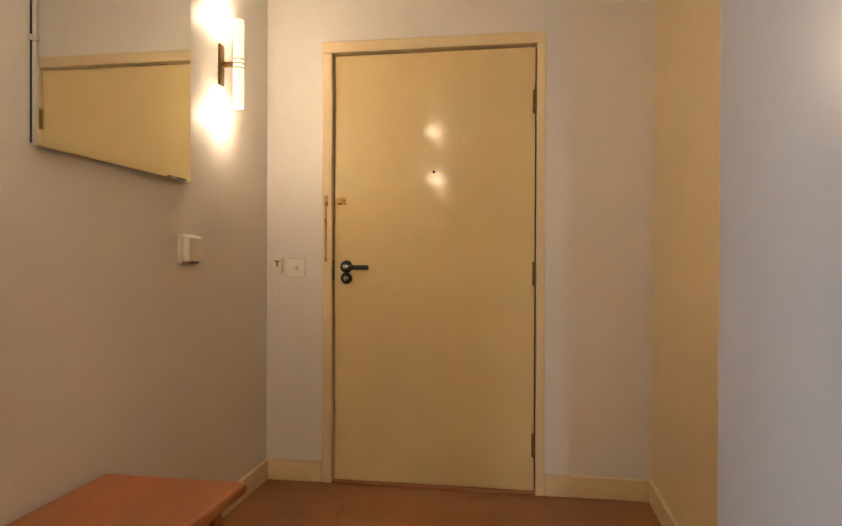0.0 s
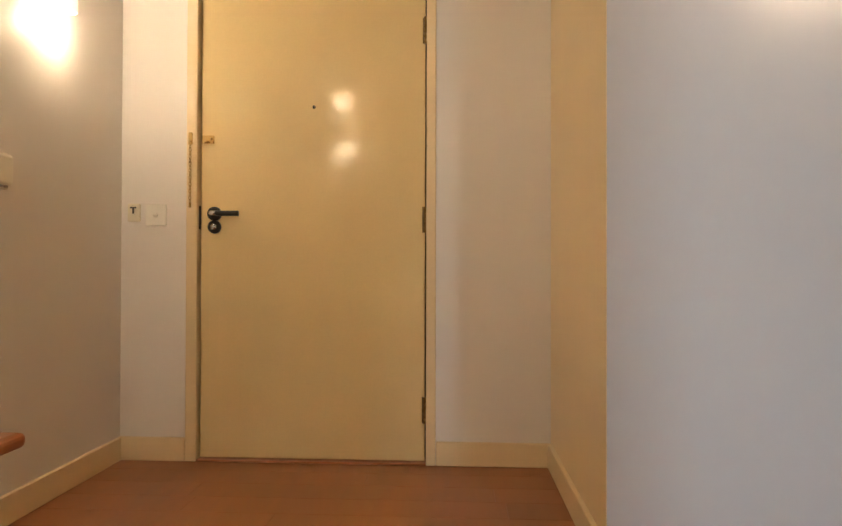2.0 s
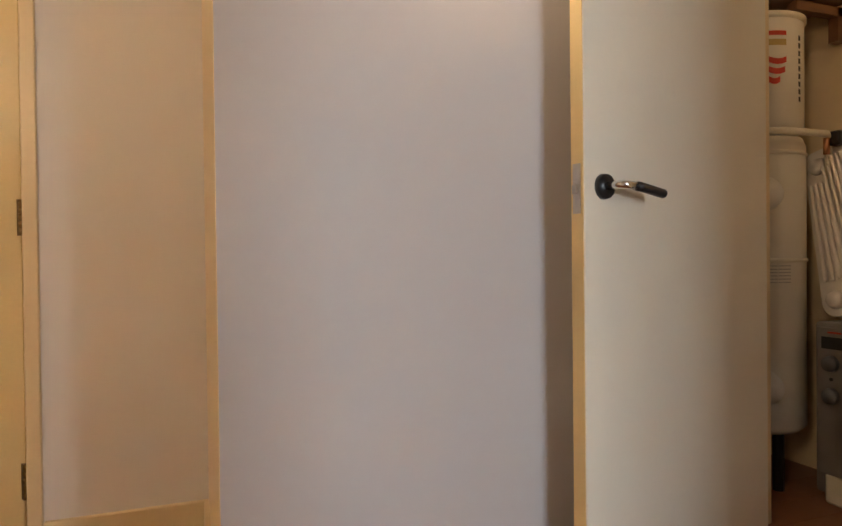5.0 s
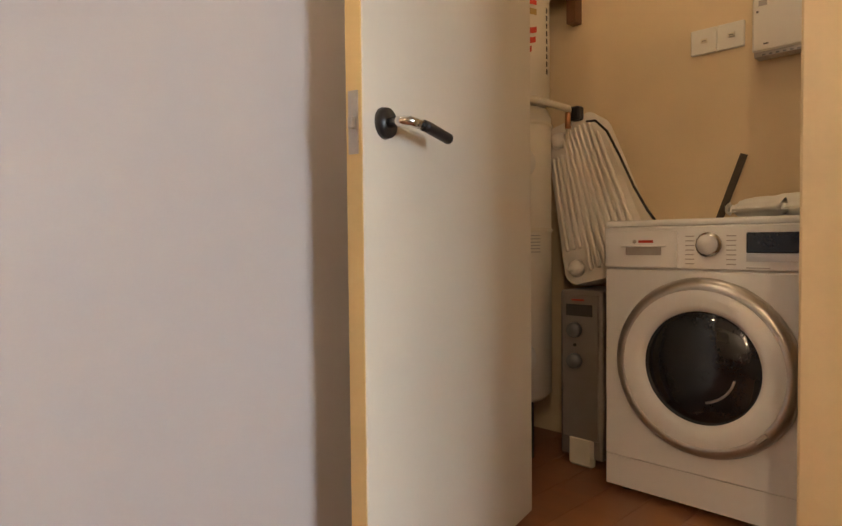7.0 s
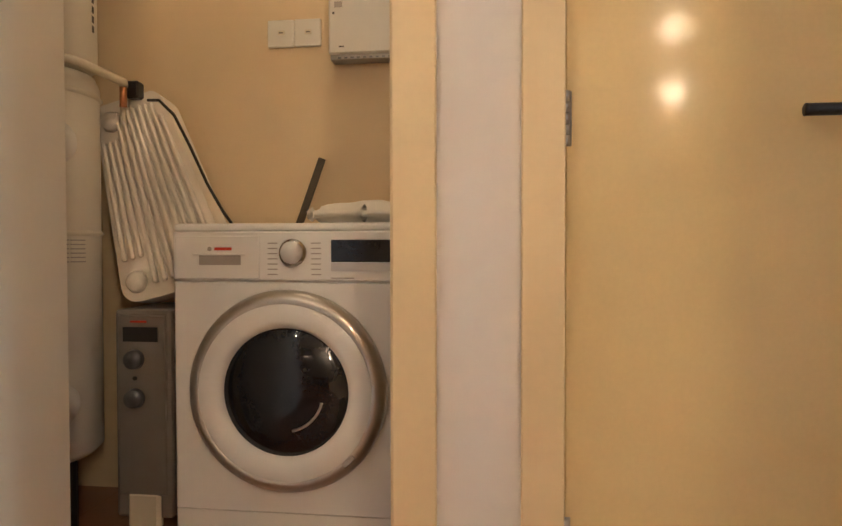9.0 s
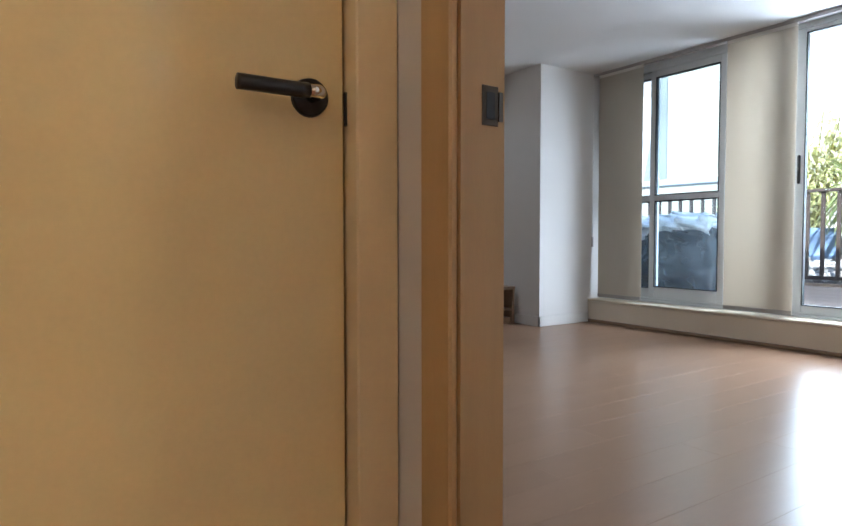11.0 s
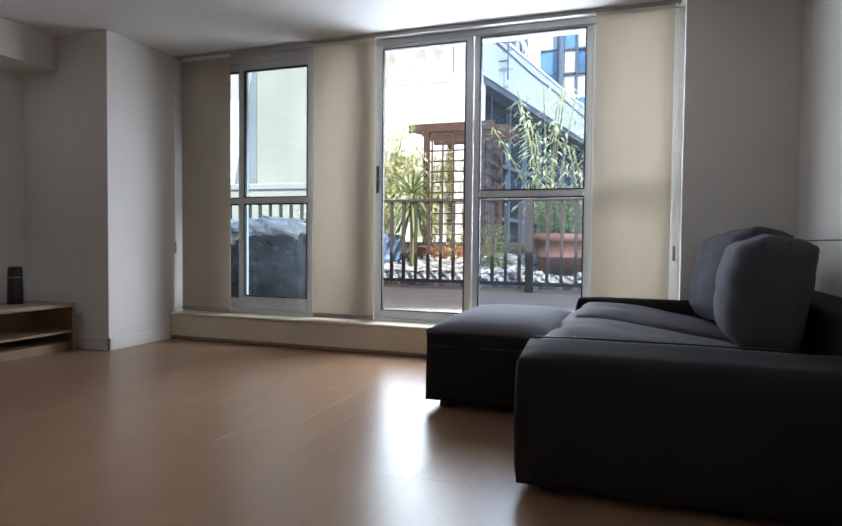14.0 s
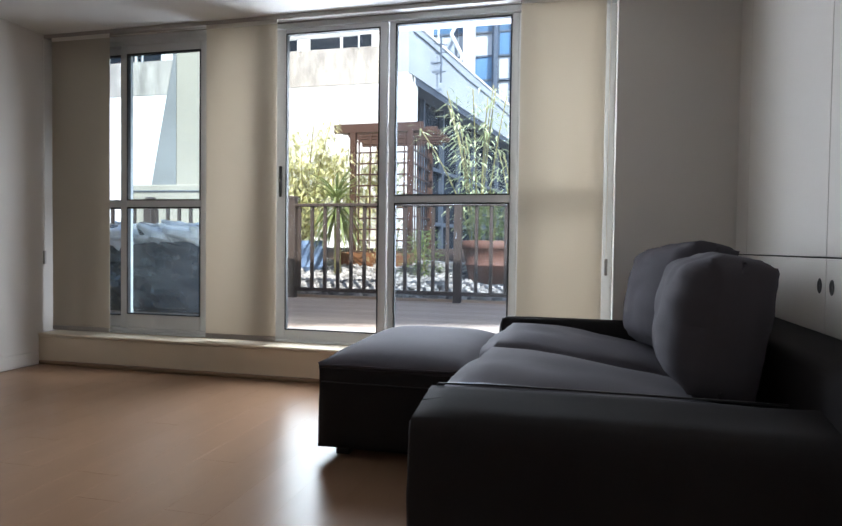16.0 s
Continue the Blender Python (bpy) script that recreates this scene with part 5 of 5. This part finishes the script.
bamboo(3.65, -12.6, GZ, 3.0, 7, 260, 17, 0.8, M_PALEBAMBOO, lab="tall thin bamboo with sparse pale leaves", lsize=0.2)
shrub(5.15, -12.3, GZ, 0.38, 0.95, 1100, 21, "grey-green lavender bush among pebbles", 0.08)
shrub(6.05, -13.0, GZ, 0.35, 0.9, 700, 23, "yellow-green low bush beside the pergola", 0.07, M_BAMBOO)
shrub(9.2, -13.4, GZ, 0.8, 1.3, 1300, 25, "yellow-green hedge at the terrace edge", 0.09, M_BAMBOO)
shrub(6.22, -14.45, GZ + 0.30, 0.50, 2.05, 1500, 31, "yellow-green climber behind the pergola lattice", 0.10, M_BAMBOO)
tr = thing("planter", "long dark brown wooden planter behind the railing", "planter")
part("box", box(5.5, 6.72, -13.2, -12.85, GZ, 0.80, bev=0.01), M_BROWN, tr)
part("soil", box(5.54, 6.68, -13.16, -12.89, 0.80, 0.815), M_SOIL, tr)

# pebbles
rnd = random.Random(4)
proto = bmesh.new()
bmesh.ops.create_icosphere(proto, subdivisions=1, radius=1.0)
pv = [v.co.copy() for v in proto.verts]
pf = [[v.index for v in f.verts] for f in proto.faces]
proto.free()
verts, faces = [], []
for k in range(6000):
    x, y = rnd.uniform(2.6, 9.2), -10.95 - 2.4 * rnd.random() ** 1.5
    s = rnd.uniform(0.03, 0.075)
    rz, sx, sy, sz = rnd.uniform(0, 6.28), rnd.uniform(0.8, 1.5), rnd.uniform(0.7, 1.1), rnd.uniform(0.45, 0.75)
    c, d = math.cos(rz), math.sin(rz)
    z = GZ + 0.17 * (-10.95 - y) + s * 0.3 + rnd.uniform(0, 0.05)
    o = len(verts)
    for v in pv:
        px, py, pz = v.x * s * sx, v.y * s * sy, v.z * s * sz
        verts.append((x + c * px - d * py, y + d * px + c * py, z + pz))
    faces += [[o + i for i in f] for f in pf]
me = bpy.data.meshes.new("pebbles")
me.from_pydata(verts, [], faces)
me.materials.append(M_STONE)
for p in me.polygons:
    p.use_smooth = True
tagged(new("pebbles", me), "grey and white rounded pebbles beyond the deck", "pebbles", kind="stuff")
bm = box(0.5, 10.5, -14.9, -10.935, -0.06, GZ)
for v in bm.verts:
    if v.co.z > 0 and v.co.y < -12:
        v.co.z += 0.17 * 3.95
tagged(mesh_ob("pebble_bed", bm, M_SOIL), "dark bed under the pebbles", "ground", kind="structure")

# covered garden furniture on the deck
cov = thing("covered_furniture", "garden furniture under a wet grey plastic cover", "furniture cover")
bm = cushion(6.45, 8.3, -9.9, -8.5, DZ + 0.002, 1.04, 0.05, 44, 9)
for v in bm.verts:
    f = (v.co.z - DZ) / 0.9
    n = noise.noise(v.co * 3.0) * 0.10 + (abs(noise.noise(v.co * 6.5)) - 0.2) * 0.10 + noise.noise(v.co * 14.0) * 0.02
    v.co.x += n * 1.0 * min(1, f + 0.3)
    v.co.y += n * 0.9 * min(1, f + 0.3)
    v.co.z = max(DZ + 0.003, v.co.z + (n * 0.8 if f > 0.3 else 0))
part("cover", bm, M_TARP, cov, "", True)
bm = cushion(6.42, 8.32, -9.92, -8.44, 0.90, 1.06, 0.04, 48, 15)
for v in bm.verts:
    n = noise.noise(v.co * 2.6) * 0.10 + (abs(noise.noise(v.co * 5.5)) - 0.2) * 0.16 + noise.noise(v.co * 13.0) * 0.03
    v.co += Vector((n, n, n * 0.7))
    if v.co.z < 0.9:
        v.co.z += 0.16 * noise.noise(Vector((v.co.x * 2.2, v.co.y * 2.2, 3)))
part("plastic_sheet", bm, M_SHEET, cov, "crinkled pale plastic sheet", True)

# ---- buildings around the terrace ----
# Unseen block added over the flat; its height sets the deck's shadow.
up = thing("deck_shade_block", "unseen rendered block above the flat that shades the deck", "building")
part("wall", box(-2.0, 12.0, -7.36, 6.0, CEIL + 0.155, 4.6), M_CONC, up)
part("roof", box(-2.1, 12.1, -7.46, 6.1, 4.6, 4.72), M_CONC2, up)

wb = thing("neighbour_wall", "tall sunlit white rendered wall with water stains", "building")
part("wall", box(7.4, 34, -20.6, -20.0, -0.06, 6.30), M_CONC, wb)
part("ledge", box(7.4, 34, -20.62, -19.985, 5.55, 6.62, bev=0.012), M_LEDGE, wb, "cracked and water-stained top band")
part("upper_wall", boxes([(7.4, 34, -22.5, -22.2, 6.62, 14)]), M_CONC, wb)
for k in range(8):
    x = 9.3 + k * 2.6
    w = part("window", box(x, x + 2.2, -22.19, -22.16, 6.75, 8.4), M_FACADE, wb, "dark upper window")
    part("window_frame", boxes([(x - 0.05, x + 0.05, -22.2, -22.12, 6.7, 8.45), (x + 1.05, x + 1.13, -22.2, -22.12, 6.7, 8.45), (x, x + 2.2, -22.2, -22.12, 8.4, 8.5)]), M_TOWERWH, w)
hr = bmesh.new()
for z in (6.95, 7.25):
    rod(hr, (9.0, -19.95, z), (33, -19.95, z), 0.03, 8)
for k in range(14):
    rod(hr, (9.0 + k * 1.8, -19.95, 6.6), (9.0 + k * 1.8, -19.95, 7.26), 0.025, 8)
part("handrail", hr, M_ALU, wb, "pale tube handrail")
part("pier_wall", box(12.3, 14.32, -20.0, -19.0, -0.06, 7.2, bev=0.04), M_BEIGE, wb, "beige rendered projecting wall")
# Wedge whose shape and grey colour draw the shadowed triangle on the wall.
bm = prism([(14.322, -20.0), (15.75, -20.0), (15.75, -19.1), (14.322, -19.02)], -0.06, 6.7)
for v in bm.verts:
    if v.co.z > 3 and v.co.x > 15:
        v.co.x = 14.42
part("shade_wedge", bm, M_CONC3, wb, "grey tapering wedge for the shadowed part of the wall")
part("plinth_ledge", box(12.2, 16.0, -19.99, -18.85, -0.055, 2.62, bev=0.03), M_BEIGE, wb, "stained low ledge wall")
bm = bmesh.new()
rod(bm, (12.25, -18.83, 2.42), (15.98, -18.83, 2.44), 0.02, 6)
part("cable", bm, M_TOWERFR, wb, "thin dark cable")

sb = thing("side_building", "grey concrete building with long parapet and dark glazing", "building")
A, B = Vector((7.4, -20.0, 0)), Vector((4.6, -40.0, 0))
u = (B - A).normalized()
nrm = Vector((-u.y, u.x, 0))
if nrm.x > 0:
    nrm = -nrm


def slab(s0, s1, d0, d1, z0, z1, bm=None, bev=0.0):
    """A box laid along the side facade: along it, out from it, and up."""
    bm = bm or bmesh.new()
    r = bmesh.ops.create_cube(bm, size=1.0)["verts"]
    for v in r:
        s, d, z = s0 + (v.co.x + 0.5) * (s1 - s0), d0 + (v.co.y + 0.5) * (d1 - d0), z0 + (v.co.z + 0.5) * (z1 - z0)
        v.co = A + u * s + nrm * d + Vector((0, 0, z))
    return bm


part("wall", slab(0, 26, -1.2, -0.6, -0.06, 5.8), M_FACADE, sb, "dark glazed wall")
part("parapet", slab(-0.3, 26, -0.7, 0.0, 5.75, 7.2), M_CONC2, sb, "long pale concrete parapet")
part("soffit", slab(-0.2, 26, -0.62, -0.03, 5.55, 5.75), M_TOWERFR, sb, "dark soffit")
for k in range(14):
    part("mullion", slab(0.2 + k * 1.8, 0.32 + k * 1.8, -0.6, -0.45, -0.06, 5.55), M_TOWERFR, sb)
for z in (1.6, 3.4):
    part("transom", slab(0, 26, -0.598, -0.47, z, z + 0.12), M_TOWERFR, sb)
part("pier", slab(-0.3, 0.25, -0.9, -0.02, -0.06, 5.75), M_CONC, sb, "pale corner pier")
fr2 = bmesh.new()
for z in (1.5, 2.3):
    rod(fr2, A + u * 3 + nrm * 1.2 + Vector((0, 0, z)), A + u * 24 + nrm * 1.2 + Vector((0, 0, z)), 0.03, 6)
for k in range(22):
    rod(fr2, A + u * (3 + k) + nrm * 1.2 + Vector((0, 0, -0.05)), A + u * (3 + k) + nrm * 1.2 + Vector((0, 0, 2.3)), 0.02, 6)
part("railing", fr2, M_TOWERFR, sb, "dark metal railing")

def on_parapet(s, d, z):
    return A + u * s + nrm * d + Vector((0, 0, z))


an = thing("aerial", "dark metal aerial bracketed to the parapet", "aerial")
bm = bmesh.new()
rod(bm, on_parapet(1.6, 0.25, 5.9), on_parapet(1.6, 0.25, 7.3), 0.03, 8)
part("mast", bm, M_TOWERFR, an)
for z, w in ((7.05, 0.55), (6.8, 0.45), (6.2, 0.4)):
    bm = rod(bmesh.new(), on_parapet(1.6 - w, 0.25, z - 0.15), on_parapet(1.6 + w, 0.25, z + 0.15), 0.018, 6)
    part("crossbar", bm, M_TOWERFR, an)
bm = rod(bmesh.new(), on_parapet(1.6, 0.25, 6.5), on_parapet(1.6, 0.0, 6.5), 0.02, 6)
part("bracket", bm, M_TOWERFR, an)
part("cable", tube([on_parapet(s, 0.02, 6.95 - 0.012 * s + 0.03 * math.sin(s)) for s in range(0, 15)], 0.018, 6), M_TOWERFR, sb, "dark cable clipped along the parapet", True)
bm = slab(-0.3, 26, -0.72, 0.03, 7.2, 7.28)
part("coping", bm, M_CONC, sb, "pale coping on the parapet")

tw = thing("glass_tower", "blue glass office tower with white columns", "building")
TWY = -46.0
part("core", box(-30, 18, TWY - 14, TWY - 0.35, -0.06, 42), M_TOWERFR, tw)
rnd = random.Random(31)
pane_mesh, pale_mesh = None, None
PW, PH = 1.28, 1.65
for ix in range(13):
    for iz in range(14):
        pale = rnd.random() < (0.6 if ix in (4, 5) else 0.22)
        x0, z0 = 1.0 + ix * PW, 1.0 + iz * PH
        src = pale_mesh if pale else pane_mesh
        if src is None:
            p = part("pane", box(-PW / 2 + 0.06, PW / 2 - 0.06, -0.02, 0.02, 0, PH - 0.14), M_PALEPANEL if pale else M_TOWERGL, tw)
            if pale:
                pale_mesh = p.data
            else:
                pane_mesh = p.data
        else:
            p = new("pane", src)
            p.parent = tw
        p.location = (x0 + PW / 2, TWY - 0.25 + rnd.uniform(0, 0.05), z0)
        p.rotation_euler = (rnd.uniform(-0.05, 0.05), 0, rnd.uniform(-0.05, 0.05))
for ix in range(14):
    part("mullion", box(0.95 + ix * PW, 1.05 + ix * PW, TWY - 0.3, TWY + 0.05, -0.06, 42), M_TOWERWH if ix in (3, 9) else M_TOWERFR, tw)
for x0, x1 in ((9.85, 10.65), (4.2, 4.9), (12.9, 13.5)):
    part("column", box(x0, x1, TWY, TWY + 0.7, -0.06, 42, bev=0.05), M_TOWERWH, tw, "white clad column")
part("column", box(8.2, 8.5, TWY, TWY + 0.9, 10.8, 42, bev=0.03), M_TOWERFR, tw, "dark steel bay edge")
bm = bmesh.new()
for k in range(6):
    rod(bm, (10.7, TWY + 0.5, 8.0 + k * 3.0), (11.5, TWY + 0.5, 9.6 + k * 3.0), 0.13, 8)
    rod(bm, (11.5, TWY + 0.5, 9.6 + k * 3.0), (10.7, TWY + 0.5, 11.0 + k * 3.0), 0.13, 8)
part("brace", bm, M_TOWERWH, tw, "white diagonal bracing")
for iz in range(15):
    part("spandrel", box(1.0, 17.6, TWY - 0.32, TWY - 0.08, 0.88 + iz * PH, 1.0 + iz * PH), M_TOWERWH if iz % 4 == 2 else M_TOWERFR, tw)


# ---- floor boards and deck boards, piece by piece ----
def boards(name, owner, x0, x1, y0, y1, w, length, ztop, thick, material, along="y", gap=0.001, seed=1):
    """Boards of one width laid in staggered rows; pieces of one length share a mesh."""
    rnd = random.Random(seed)
    cache = {}
    a0, a1, b0, b1 = (x0, x1, y0, y1) if along == "y" else (y0, y1, x0, x1)
    a = a0
    while a < a1 - 0.005:
        ww = min(w, a1 - a)
        b = b0 - rnd.uniform(0, length)
        while b < b1 - 0.005:
            s, e = max(b, b0), min(b + length, b1)
            b += length
            if e - s < 0.02:
                continue
            key = (round(ww, 3), round(e - s, 3))
            if key not in cache:
                l = e - s
                bm = box(0, ww - gap, 0, l - gap, -thick, 0, bev=0.0004 if thick < 0.015 else 0.003) if along == "y" else box(0, l - gap, 0, ww - gap, -thick, 0, bev=0.0008 if thick < 0.015 else 0.003)
                me = bpy.data.meshes.new(name)
                bmesh.ops.recalc_face_normals(bm, faces=bm.faces)
                bm.to_mesh(me)
                bm.free()
                me.materials.append(material)
                cache[key] = me
            o = new(name, cache[key])
            o.parent = owner
            o.location = (a, s, ztop) if along == "y" else (s, a, ztop)
        a += w


fl = tagged(new("floor"), "light oak laminate floor boards in the living room", "floor", kind="structure")
boards("plank", fl, 4.27, 7.64, -2.50, 2.60, 0.19, 2.60, 0.0, 0.010, M_PLANK, "y", 0.0003, 9)
boards("plank", fl, 1.93, 7.64, -6.83, -2.50, 0.19, 1.30, 0.0, 0.010, M_PLANK, "y", 0.0003, 3)
fh = tagged(new("floor"), "red-brown wooden floor boards in the hall", "floor", kind="structure")
boards("plank", fh, 0.0, 1.80, -3.48, -2.50, 0.14, 1.1, -0.001, 0.010, M_HALLFLOOR, "x", 0.0006, 6)
boards("plank", fh, 0.0, 4.17, -2.50, 0.0, 0.14, 1.1, -0.001, 0.010, M_HALLFLOOR, "x", 0.0006, 5)
dk = tagged(new("pavement"), "weathered grey-brown timber deck boards", "deck", kind="structure")
boards("deck_board", dk, 1.0, 10.2, -10.86, -7.13, 0.125, 4.6, DZ, 0.028, M_DECK, "x", 0.006, 7)
